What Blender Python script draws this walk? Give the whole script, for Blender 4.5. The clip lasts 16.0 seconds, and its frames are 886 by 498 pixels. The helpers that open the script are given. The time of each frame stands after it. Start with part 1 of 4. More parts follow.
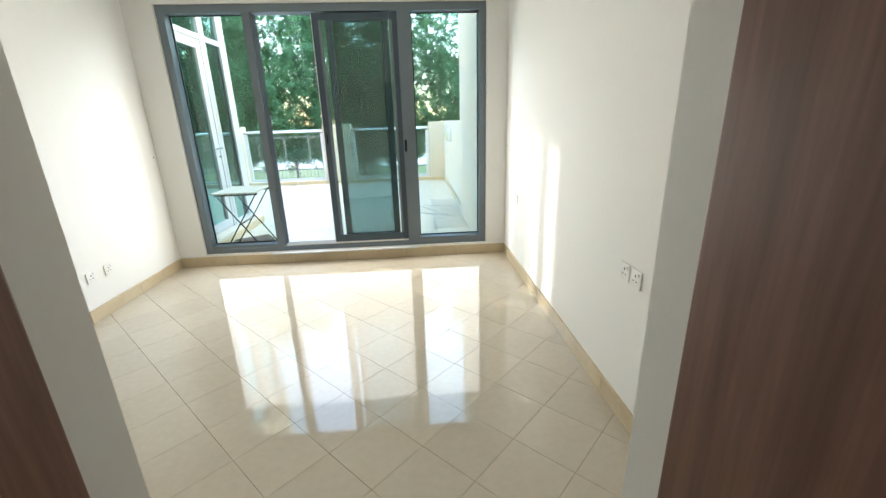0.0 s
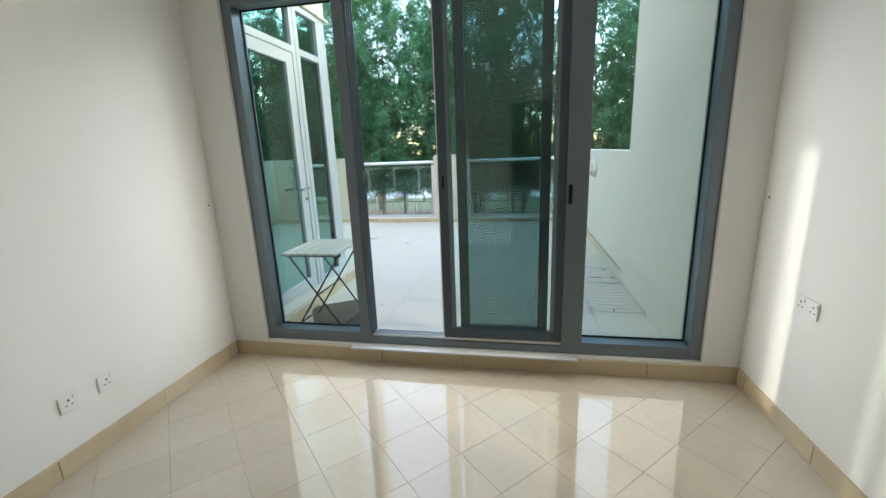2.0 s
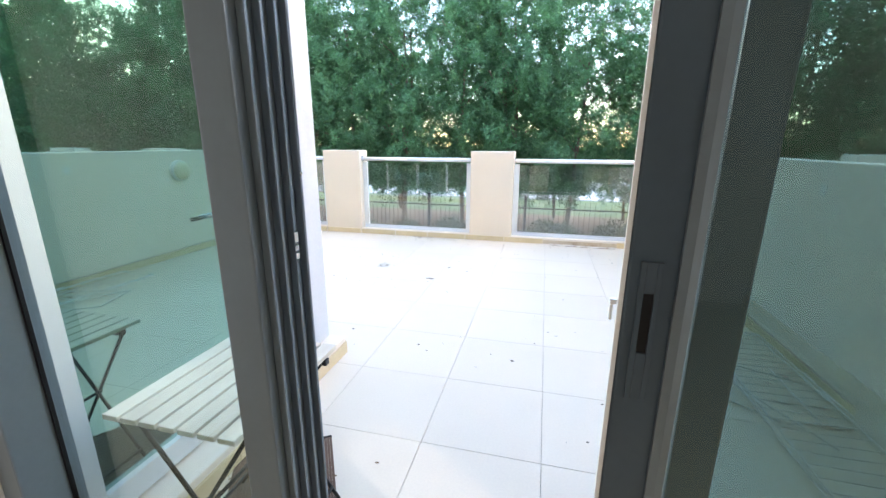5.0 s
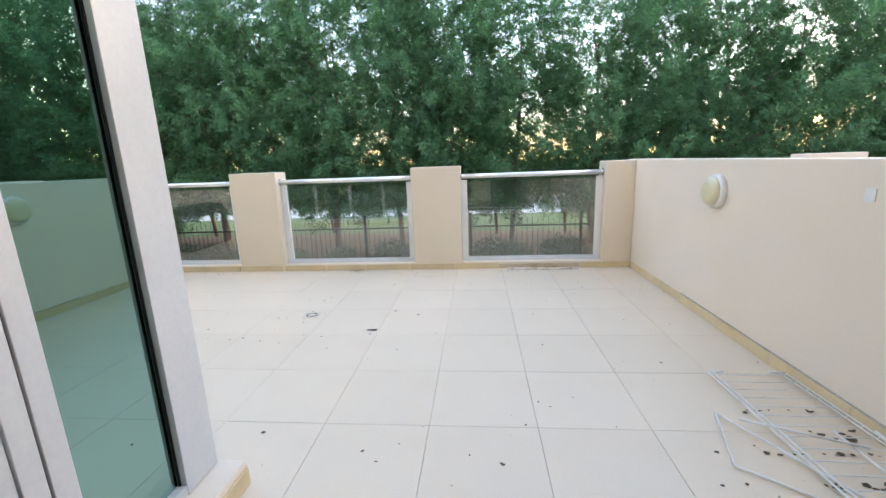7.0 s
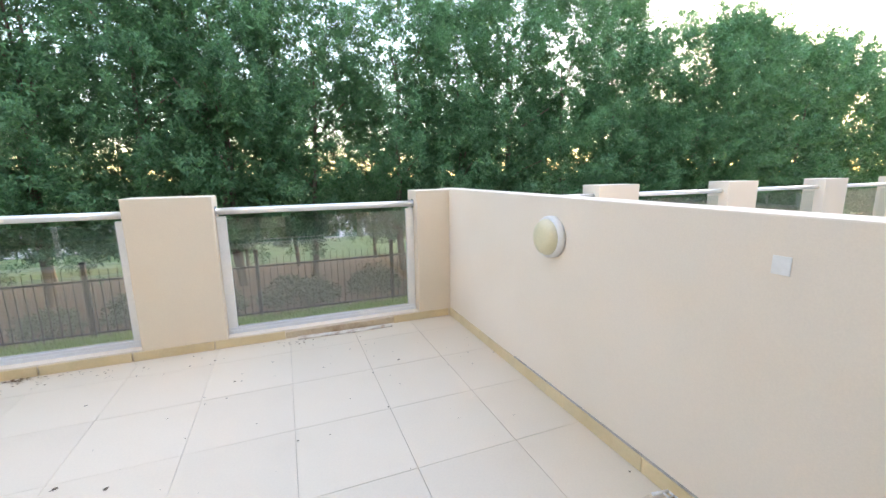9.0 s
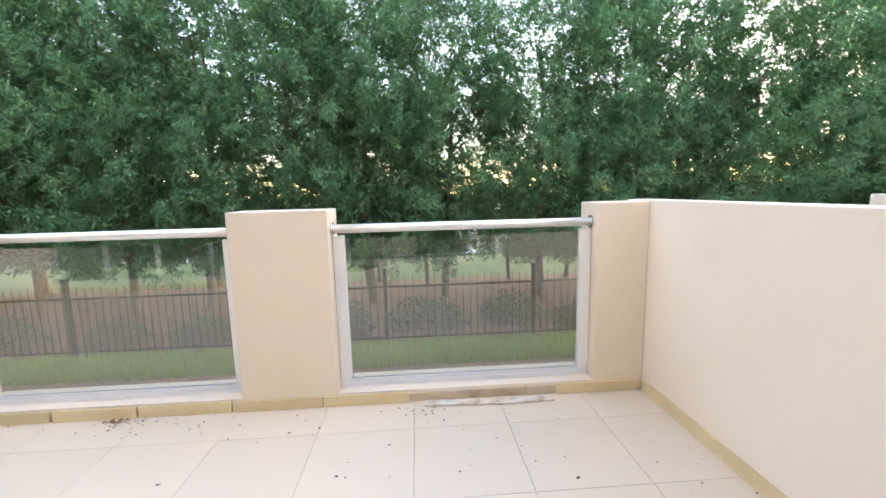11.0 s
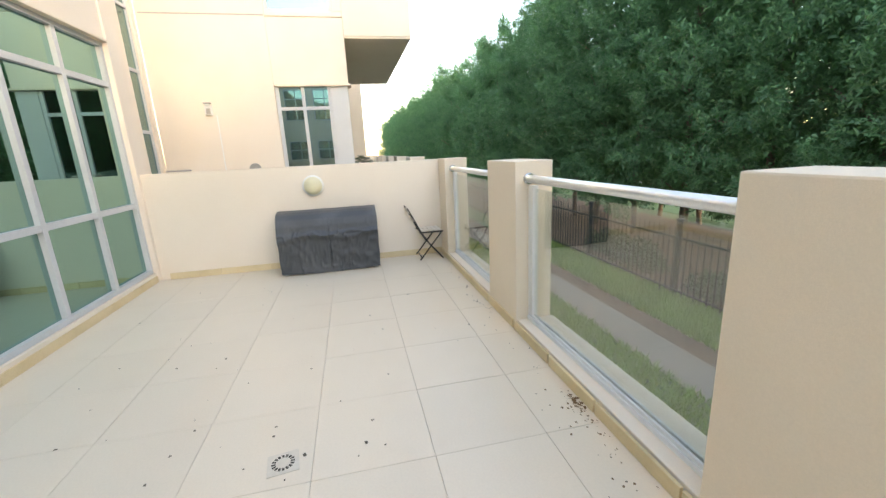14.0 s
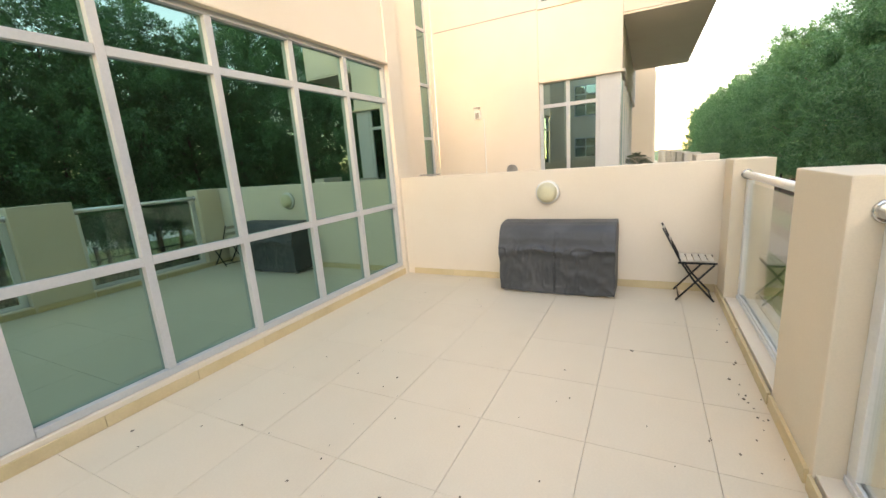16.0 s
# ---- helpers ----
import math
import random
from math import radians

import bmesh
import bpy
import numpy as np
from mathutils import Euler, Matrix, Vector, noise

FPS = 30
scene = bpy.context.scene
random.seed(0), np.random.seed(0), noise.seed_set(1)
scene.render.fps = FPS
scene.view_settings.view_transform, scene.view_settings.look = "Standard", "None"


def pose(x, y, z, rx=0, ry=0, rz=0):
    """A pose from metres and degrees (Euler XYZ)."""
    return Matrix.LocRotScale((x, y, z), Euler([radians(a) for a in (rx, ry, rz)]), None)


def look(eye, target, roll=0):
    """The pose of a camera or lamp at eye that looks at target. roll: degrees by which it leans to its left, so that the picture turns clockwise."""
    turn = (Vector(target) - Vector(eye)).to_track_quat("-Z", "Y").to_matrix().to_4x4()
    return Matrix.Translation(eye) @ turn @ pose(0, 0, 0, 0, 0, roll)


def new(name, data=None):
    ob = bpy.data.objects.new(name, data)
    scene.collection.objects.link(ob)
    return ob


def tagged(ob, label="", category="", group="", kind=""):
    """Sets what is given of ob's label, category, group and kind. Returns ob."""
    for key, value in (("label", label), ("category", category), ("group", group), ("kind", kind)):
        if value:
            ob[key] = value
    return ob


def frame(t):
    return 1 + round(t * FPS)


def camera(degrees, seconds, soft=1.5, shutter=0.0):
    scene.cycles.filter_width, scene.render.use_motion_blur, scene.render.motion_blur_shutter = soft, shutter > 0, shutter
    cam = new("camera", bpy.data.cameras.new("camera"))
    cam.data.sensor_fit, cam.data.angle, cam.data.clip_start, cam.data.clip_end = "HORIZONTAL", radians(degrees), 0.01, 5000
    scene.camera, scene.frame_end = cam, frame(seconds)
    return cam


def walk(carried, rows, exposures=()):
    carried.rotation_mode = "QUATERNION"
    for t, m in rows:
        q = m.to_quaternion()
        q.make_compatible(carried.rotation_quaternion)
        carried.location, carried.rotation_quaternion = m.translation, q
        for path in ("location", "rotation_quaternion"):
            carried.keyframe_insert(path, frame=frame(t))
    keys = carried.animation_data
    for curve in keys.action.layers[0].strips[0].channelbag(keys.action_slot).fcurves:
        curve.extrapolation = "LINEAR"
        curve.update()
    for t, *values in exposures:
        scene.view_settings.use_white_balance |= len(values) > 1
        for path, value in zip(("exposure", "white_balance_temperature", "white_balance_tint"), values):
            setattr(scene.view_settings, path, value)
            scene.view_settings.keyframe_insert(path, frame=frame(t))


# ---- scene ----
cam = camera(95.3, 16.0)
PATH = [
    (0, (0.729, -1.059, 1.406), (0.846, 0.842, 0.796), -1.7),
    (0.5, (0.62, -0.643, 1.429), (0.554, 1.276, 0.869), -2.4),
    (1, (0.585, -0.184, 1.426), (0.335, 1.741, 0.942), -1.9),
    (1.5, (0.445, 0.241, 1.42), (0.092, 2.158, 0.97), -1.6),
    (2, (0.341, 0.681, 1.444), (-0.032, 2.589, 0.974), -2.2),
    (2.5, (0.23, 1.128, 1.472), (-0.132, 3.028, 0.965), -2.7),
    (3, (0.063, 1.485, 1.435), (-0.26, 3.4, 0.954), -2.5),
    (3.2, (0.018, 1.612, 1.434), (-0.301, 3.531, 0.967), -2.6),
    (5.3, (-0.331, 2.875, 1.484), (-0.805, 4.749, 0.97), 0.4),
    (5.5, (-0.359, 2.961, 1.474), (-0.747, 4.851, 0.948), 0.5),
    (6, (-0.501, 3.173, 1.465), (-0.664, 5.135, 1.111), -1.8),
    (6.5, (-0.553, 3.295, 1.494), (-0.688, 5.247, 1.082), -1.1),
    (7, (-0.529, 3.628, 1.446), (-0.705, 5.574, 1.019), -2.1),
    (7.5, (-0.488, 3.973, 1.532), (-0.34, 5.921, 1.104), -2.9),
    (8, (-0.285, 4.204, 1.529), (0.241, 6.092, 1.133), -2.1),
    (8.2, (-0.174, 4.373, 1.538), (0.445, 6.234, 1.143), -2.0),
    (10.3, (-0.176, 5.8, 1.532), (0.568, 7.628, 1.204), -0.6),
    (10.5, (-0.125, 5.93, 1.54), (0.474, 7.813, 1.231), -0.5),
    (11, (-0.165, 6.246, 1.474), (-0.039, 8.222, 1.191), -1.4),
    (11.5, (-0.179, 6.501, 1.491), (-0.625, 8.425, 1.175), -2.7),
    (12, (-0.079, 6.651, 1.37), (-1.023, 8.394, 1.103), -2.3),
    (12.5, (-0.08, 6.977, 1.476), (-1.471, 8.358, 1.079), -4.7),
    (13, (-0.171, 7.238, 1.491), (-1.837, 8.258, 1.064), -4.5),
    (13.5, (-0.225, 7.526, 1.493), (-2.049, 8.206, 1.035), -3.4),
    (14, (-0.328, 7.736, 1.479), (-2.228, 8.142, 1.004), -2.8),
    (14.5, (-0.524, 7.934, 1.509), (-2.462, 8.092, 1.041), -3.3),
    (15, (-0.726, 8.153, 1.511), (-2.67, 8.024, 1.059), -3.8),
    (15.5, (-0.948, 8.266, 1.503), (-2.839, 7.785, 1.066), -4.3),
    (16, (-1.213, 8.269, 1.522), (-2.954, 7.374, 1.108), -4.2),
]
EXPOSURES = [(0, 4.35, 6900, 12), (0.6, 3.72, 6850, 12), (1.5, 3.42, 6850, 12), (2.4, 3.6, 6900, 14), (3.2, 3.9, 7000, 17), (5.0, 3.85, 7000, 21), (5.5, 3.65, 7150, 21), (6.0, 3.34, 7800, 19), (7.0, 3.18, 7800, 21), (8.0, 3.3, 7800, 21), (10.5, 3.33, 8300, 26), (11.0, 3.45, 8400, 27), (11.7, 3.45, 8000, 23), (12.5, 3.2, 7750, 14), (13.2, 2.92, 8300, 18), (14.5, 2.93, 9000, 19), (15.0, 2.98, 9800, 21), (16.0, 2.9, 10400, 21)]
walk(cam, [(t, look(eye, target, roll)) for t, eye, target, roll in PATH], EXPOSURES)

# ---- world, sun, exposure ----
SUN_AZ, SUN_EL = 60.5, 13.8
world = bpy.data.worlds.new("sky")
scene.world = world
world.use_nodes = True
wn = world.node_tree.nodes
sky = wn.new("ShaderNodeTexSky")
sky.sky_type, sky.sun_disc = "NISHITA", False
sky.sun_elevation, sky.sun_rotation = radians(SUN_EL), radians(SUN_AZ)
sky.air_density, sky.dust_density, sky.ozone_density = 1.0, 0.4, 1.2
wn["Background"].inputs["Strength"].default_value = 0.15
world.node_tree.links.new(sky.outputs[0], wn["Background"].inputs["Color"])
sun = new("sun", bpy.data.lights.new("sun", "SUN"))
sun.data.energy, sun.data.angle, sun.data.color = 0.17, radians(1.5), (1.0, 0.9, 0.74)
sun_to = Vector((math.sin(radians(SUN_AZ)) * math.cos(radians(SUN_EL)), math.cos(radians(SUN_AZ)) * math.cos(radians(SUN_EL)), math.sin(radians(SUN_EL))))
sun.matrix_world = look(tuple(sun_to * 60), (0, 0, 0))
# area lamp added at the bedroom window to stand in for the sky's light
window_light = new("window_light", bpy.data.lights.new("window_light", "AREA"))
window_light.data.shape, window_light.data.size, window_light.data.size_y = "RECTANGLE", 2.9, 1.7
window_light.data.energy, window_light.data.color = 2.75, (0.97, 1.0, 0.98)
window_light.matrix_world = pose(-0.045, 3.262, 0.98, -90, 0, 0)
# added lamps imitate low sun the bay's two return panes throw into the bedroom
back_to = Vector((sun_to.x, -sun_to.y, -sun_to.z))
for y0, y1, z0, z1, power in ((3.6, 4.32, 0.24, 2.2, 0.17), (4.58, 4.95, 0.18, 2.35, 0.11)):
    glint = new("added_glint_lamp", bpy.data.lights.new("added_glint_lamp", "AREA"))
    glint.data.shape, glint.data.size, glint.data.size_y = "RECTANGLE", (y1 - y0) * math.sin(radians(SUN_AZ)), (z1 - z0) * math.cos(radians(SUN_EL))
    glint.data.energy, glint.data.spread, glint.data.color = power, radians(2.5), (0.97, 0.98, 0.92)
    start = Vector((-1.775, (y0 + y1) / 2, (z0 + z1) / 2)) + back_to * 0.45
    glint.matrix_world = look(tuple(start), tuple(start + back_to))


# ---- materials ----
def material(name, color, rough=0.6, metal=0.0, spot=None, spot_scale=3.0, spot_amount=0.3, grain=60.0, grain_amount=0.08,
             bump=0.05, bump_scale=80.0, rand=0.0, coat=0.0, spec=0.5, stretch=(1, 1, 1)):
    """A procedural surface: base colour, large stains towards the colour spot, fine grain, bump, variation per object."""
    m = bpy.data.materials.new(name)
    m.use_nodes = True
    n, l = m.node_tree.nodes, m.node_tree.links
    b = n["Principled BSDF"]
    b.inputs["Roughness"].default_value, b.inputs["Metallic"].default_value = rough, metal
    b.inputs["Specular IOR Level"].default_value, b.inputs["Coat Weight"].default_value = spec, coat
    b.inputs["Coat Roughness"].default_value = 0.05
    co = n.new("ShaderNodeTexCoord")
    mp = n.new("ShaderNodeMapping")
    mp.inputs["Scale"].default_value = stretch
    l.new(co.outputs["Object"], mp.inputs["Vector"])
    big, small, bm_ = n.new("ShaderNodeTexNoise"), n.new("ShaderNodeTexNoise"), n.new("ShaderNodeTexNoise")
    for node, sc, det in ((big, spot_scale, 5), (small, grain, 3), (bm_, bump_scale, 4)):
        node.inputs["Scale"].default_value, node.inputs["Detail"].default_value = sc, det
        l.new(mp.outputs[0], node.inputs["Vector"])
    ramp = n.new("ShaderNodeMapRange")
    ramp.inputs["From Min"].default_value, ramp.inputs["From Max"].default_value = 0.45, 0.75
    ramp.inputs["To Max"].default_value = spot_amount
    l.new(big.outputs["Fac"], ramp.inputs["Value"])
    mix = n.new("ShaderNodeMix")
    mix.data_type = "RGBA"
    mix.inputs["A"].default_value, mix.inputs["B"].default_value = (*color, 1), (*(spot or tuple(c * 0.7 for c in color)), 1)
    l.new(ramp.outputs[0], mix.inputs["Factor"])
    gr = n.new("ShaderNodeMapRange")
    gr.inputs["To Min"].default_value, gr.inputs["To Max"].default_value = 1 - grain_amount, 1 + grain_amount
    l.new(small.outputs["Fac"], gr.inputs["Value"])
    value = gr.outputs[0]
    if rand:
        info, rr, mul = n.new("ShaderNodeObjectInfo"), n.new("ShaderNodeMapRange"), n.new("ShaderNodeMath")
        rr.inputs["To Min"].default_value, rr.inputs["To Max"].default_value = 1 - rand, 1 + rand
        l.new(info.outputs["Random"], rr.inputs["Value"])
        mul.operation = "MULTIPLY"
        l.new(rr.outputs[0], mul.inputs[0])
        l.new(value, mul.inputs[1])
        value = mul.outputs[0]
    hsv = n.new("ShaderNodeHueSaturation")
    l.new(mix.outputs["Result"], hsv.inputs["Color"])
    l.new(value, hsv.inputs["Value"])
    l.new(hsv.outputs[0], b.inputs["Base Color"])
    if bump:
        bn = n.new("ShaderNodeBump")
        bn.inputs["Strength"].default_value, bn.inputs["Distance"].default_value = bump, 0.01
        l.new(bm_.outputs["Fac"], bn.inputs["Height"])
        l.new(bn.outputs[0], b.inputs["Normal"])
    return m


def glass(name, tint, mirror, gloss_tint=(1, 1, 1), dust=0.0):
    """A thin coated pane: light passes with a tint, the rest mirrors by Fresnel and by its coating; dust dulls it."""
    m = bpy.data.materials.new(name)
    m.use_nodes = True
    n, l = m.node_tree.nodes, m.node_tree.links
    n.clear()
    out, tr, gl, mx = n.new("ShaderNodeOutputMaterial"), n.new("ShaderNodeBsdfTransparent"), n.new("ShaderNodeBsdfGlossy"), n.new("ShaderNodeMixShader")
    fr, pw, ad = n.new("ShaderNodeLayerWeight"), n.new("ShaderNodeMath"), n.new("ShaderNodeMath")
    fr.inputs["Blend"].default_value = 0.5
    pw.operation, pw.inputs[1].default_value = "POWER", 5.0
    tr.inputs["Color"].default_value, gl.inputs["Color"].default_value, gl.inputs["Roughness"].default_value = (*tint, 1), (*gloss_tint, 1), 0.0
    ad.operation, ad.inputs[1].default_value, ad.inputs[2].default_value, ad.use_clamp = "MULTIPLY_ADD", 0.9 - mirror, 0.035 + mirror, True
    l.new(fr.outputs["Facing"], pw.inputs[0])
    l.new(pw.outputs[0], ad.inputs[0])
    l.new(ad.outputs[0], mx.inputs[0])
    l.new(tr.outputs[0], mx.inputs[1])
    l.new(gl.outputs[0], mx.inputs[2])
    last = mx.outputs[0]
    if dust:
        df, m2, no, co, mr = n.new("ShaderNodeBsdfDiffuse"), n.new("ShaderNodeMixShader"), n.new("ShaderNodeTexNoise"), n.new("ShaderNodeTexCoord"), n.new("ShaderNodeMapRange")
        df.inputs["Color"].default_value = (0.55, 0.5, 0.42, 1)
        no.inputs["Scale"].default_value, no.inputs["Detail"].default_value = 2.2, 6
        mr.inputs["From Min"].default_value, mr.inputs["From Max"].default_value, mr.inputs["To Min"].default_value, mr.inputs["To Max"].default_value = 0.3, 0.7, dust * 0.5, dust * 1.5
        l.new(co.outputs["Object"], no.inputs["Vector"])
        l.new(no.outputs["Fac"], mr.inputs["Value"])
        l.new(mr.outputs[0], m2.inputs[0])
        l.new(last, m2.inputs[1])
        l.new(df.outputs[0], m2.inputs[2])
        last = m2.outputs[0]
    l.new(last, out.inputs[0])
    return m


def leaves(name, dark, light):
    """Foliage: each leaf its own shade, with some light through it."""
    m = bpy.data.materials.new(name)
    m.use_nodes = True
    n, l = m.node_tree.nodes, m.node_tree.links
    b = n["Principled BSDF"]
    geo, ramp, co, no = n.new("ShaderNodeNewGeometry"), n.new("ShaderNodeValToRGB"), n.new("ShaderNodeTexCoord"), n.new("ShaderNodeTexNoise")
    ramp.color_ramp.elements[0].color, ramp.color_ramp.elements[1].color = (*dark, 1), (*light, 1)
    no.inputs["Scale"].default_value = 1.6
    l.new(co.outputs["Object"], no.inputs["Vector"])
    mul = n.new("ShaderNodeMath")
    mul.operation = "MULTIPLY_ADD"
    mul.inputs[1].default_value, mul.inputs[2].default_value = 0.4, -0.1
    l.new(geo.outputs["Random Per Island"], mul.inputs[0])
    add = n.new("ShaderNodeMath")
    add.operation = "MULTIPLY_ADD"
    add.inputs[1].default_value = 1.0
    l.new(no.outputs["Fac"], add.inputs[0])
    l.new(mul.outputs[0], add.inputs[2])
    l.new(add.outputs[0], ramp.inputs["Fac"])
    l.new(ramp.outputs[0], b.inputs["Base Color"])
    b.inputs["Roughness"].default_value = 0.4
    tl, mx = n.new("ShaderNodeBsdfTranslucent"), n.new("ShaderNodeMixShader")
    l.new(ramp.outputs[0], tl.inputs["Color"])
    mx.inputs[0].default_value = 0.3
    l.new(b.outputs[0], mx.inputs[1])
    l.new(tl.outputs[0], mx.inputs[2])
    l.new(mx.outputs[0], n["Material Output"].inputs[0])
    return m


M_PLASTER = material("white_plaster", (0.8, 0.785, 0.75), 0.7, spot=(0.72, 0.7, 0.66), spot_scale=0.8, spot_amount=0.4, grain_amount=0.02, bump=0.008, bump_scale=60)
M_CEIL = material("ceiling_paint", (0.8, 0.8, 0.78), 0.8)
M_ROOMTILE = material("polished_beige_tile", (0.54, 0.465, 0.36), 0.055, spot=(0.48, 0.405, 0.305), spot_scale=2.5, spot_amount=0.5, grain=25, bump=0.004, bump_scale=6, rand=0.03, spec=0.6)
M_GROUT = material("room_grout", (0.27, 0.22, 0.165), 0.8)
M_SKIRT_IN = material("beige_skirting_tile", (0.55, 0.44, 0.29), 0.2, spot_scale=5, rand=0.03, bump=0.01)
M_ALU = material("grey_aluminium", (0.16, 0.195, 0.22), 0.4, 0.4, grain_amount=0.05, bump=0.01)
M_ALU_DK = material("dark_aluminium", (0.062, 0.09, 0.115), 0.4, 0.3, bump=0.01)
M_BLACK = material("black_rubber", (0.008, 0.008, 0.009), 0.55, spec=0.2)
M_WHITE_ALU = material("white_aluminium", (0.54, 0.55, 0.55), 0.35, 0.0, spot_scale=4, spot_amount=0.15, bump=0.01)
M_PALE_ALU = material("pale_aluminium", (0.7, 0.71, 0.72), 0.35, spot_scale=4, spot_amount=0.15, bump=0.01)
M_CREAM = material("cream_exterior_paint", (0.78, 0.68, 0.565), 0.85, spot=(0.72, 0.61, 0.48), spot_scale=1.3, spot_amount=0.45, grain=150, grain_amount=0.06, bump=0.12, bump_scale=220)
# tan paint that also holds some warm bounce from the floor
M_TAN = material("tan_paint_and_bounce", (0.76, 0.645, 0.505), 0.85, spot=(0.7, 0.575, 0.43), spot_scale=1.6, spot_amount=0.45, grain=150, grain_amount=0.06, bump=0.12, bump_scale=220)
M_TILE = material("terrace_tile", (0.72, 0.61, 0.475), 0.42, spot=(0.64, 0.52, 0.385), spot_scale=1.7, spot_amount=0.4, grain=90, grain_amount=0.06, bump=0.02, bump_scale=60, rand=0.016)
M_TGROUT = material("terrace_grout", (0.6, 0.51, 0.4), 0.9, spot=(0.3, 0.25, 0.19), spot_scale=1.1, spot_amount=1.2)
M_SKIRT = material("yellow_beige_skirting", (0.68, 0.535, 0.325), 0.6, spot=(0.55, 0.41, 0.22), spot_scale=4, spot_amount=0.5, rand=0.06)
M_MORTAR = material("grey_mortar", (0.42, 0.39, 0.35), 0.95, spot=(0.25, 0.22, 0.2), spot_scale=14, spot_amount=0.7, bump=0.6, bump_scale=60)
M_BED = material("stained_mortar_bed", (0.6, 0.48, 0.34), 0.95, spot=(0.3, 0.17, 0.09), spot_scale=9, spot_amount=0.8, bump=0.6, bump_scale=60)
M_BROKEN = material("stained_tile_back", (0.7, 0.63, 0.54), 0.9, spot=(0.34, 0.19, 0.1), spot_scale=13, spot_amount=0.75, bump=0.5, bump_scale=50)
M_STEEL = material("brushed_steel", (0.92, 0.91, 0.89), 0.36, 0.75, bump=0.005)
M_CHROME = material("chrome", (0.7, 0.7, 0.7), 0.12, 1.0, bump=0)
M_WOOD = material("dark_walnut_door", (0.2, 0.095, 0.068), 0.42, spec=0.35, spot=(0.125, 0.057, 0.041), spot_scale=3, spot_amount=0.9, grain=18, grain_amount=0.35, bump=0.02, stretch=(6, 6, 0.35))
M_SLAT = material("weathered_slat_wood", (0.62, 0.56, 0.47), 0.7, spot=(0.46, 0.4, 0.32), spot_scale=8, spot_amount=0.6, rand=0.08, stretch=(1, 0.2, 1))
M_BLACKMETAL = material("black_painted_steel", (0.018, 0.017, 0.017), 0.45, 0.3)
M_COVER = material("charcoal_fabric_cover", (0.052, 0.057, 0.062), 0.5, spot=(0.13, 0.135, 0.14), spot_scale=3.5, spot_amount=0.4, grain=300, grain_amount=0.2, bump=0.15, bump_scale=350)
M_PLASTIC = material("white_plastic", (0.78, 0.77, 0.74), 0.35, bump=0)
M_DIFFUSER = material("cream_glass_diffuser", (0.68, 0.62, 0.42), 0.3, spot_scale=6, spot_amount=0.2, bump=0)
M_RACK = material("white_coated_wire", (0.78, 0.77, 0.74), 0.4, spot=(0.4, 0.3, 0.2), spot_scale=18, spot_amount=0.3, bump=0)
M_DIRT = material("dried_dirt", (0.12, 0.092, 0.065), 0.95)
M_LITTER = material("dry_leaf_litter", (0.2, 0.12, 0.06), 0.9)
M_MAT = material("brown_doormat", (0.16, 0.1, 0.07), 0.95, bump=0.6, bump_scale=160, grain=200, grain_amount=0.4)
M_GRASS = material("lawn", (0.085, 0.16, 0.045), 0.9, spot=(0.12, 0.15, 0.06), spot_scale=0.9, spot_amount=0.8, grain=40, grain_amount=0.4, bump=0.5, bump_scale=50)
M_PATH = material("path_paving", (0.4, 0.32, 0.275), 0.9, spot=(0.3, 0.24, 0.21), spot_scale=1.2, spot_amount=0.6, bump=0.3)
M_MULCH = material("red_brown_mulch", (0.235, 0.135, 0.092), 0.95, spot=(0.13, 0.08, 0.06), spot_scale=2, spot_amount=0.8, grain=30, grain_amount=0.4, bump=0.7, bump_scale=40)
M_ROAD = material("pale_road", (0.55, 0.56, 0.58), 0.9, bump=0.2)
M_BARK = material("bark", (0.2, 0.155, 0.12), 0.9, spot_scale=6, bump=0.6, bump_scale=30, stretch=(1, 1, 0.2))
M_LEAF = leaves("tree_leaves", (0.022, 0.106, 0.054), (0.178, 0.4, 0.172))
M_SHRUB = leaves("shrub_leaves", (0.04, 0.07, 0.035), (0.11, 0.16, 0.075))
M_BLADE = leaves("grass_blades", (0.16, 0.3, 0.06), (0.34, 0.52, 0.13))
# mid-grey on every face puts the closed living room's dimness into its colour
M_INSIDE = material("dim_room_grey", (0.3, 0.3, 0.29), 0.8)
M_DARK = material("interior_shade", (0.04, 0.045, 0.045), 0.9)
M_CURTAIN = material("grey_green_curtain", (0.35, 0.38, 0.36), 0.9)
G_ROOM = glass("tinted_window_glass", (0.86, 0.93, 0.91), 0.0, (0.9, 1.0, 0.97))
G_SCREEN = glass("dark_tinted_leaf_glass", (0.42, 0.52, 0.52), 0.0, (0.9, 1.0, 0.97))
G_BAY = glass("green_reflective_glass", (0.1, 0.18, 0.16), 0.48, (0.46, 0.78, 0.72), dust=0.004)
G_FAR = glass("grey_teal_glass", (0.12, 0.2, 0.19), 0.34, (0.55, 0.8, 0.8))
G_RAIL = glass("grey_balustrade_glass", (0.88, 0.9, 0.87), 0.08, dust=0.022)


# ---- building helpers ----
def add_box(bm, x0, x1, y0, y1, z0, z1):
    vs = [bm.verts.new(p) for p in ((x0, y0, z0), (x1, y0, z0), (x1, y1, z0), (x0, y1, z0), (x0, y0, z1), (x1, y0, z1), (x1, y1, z1), (x0, y1, z1))]
    for f in ((3, 2, 1, 0), (4, 5, 6, 7), (0, 1, 5, 4), (1, 2, 6, 5), (2, 3, 7, 6), (3, 0, 4, 7)):
        bm.faces.new([vs[i] for i in f])
    return vs


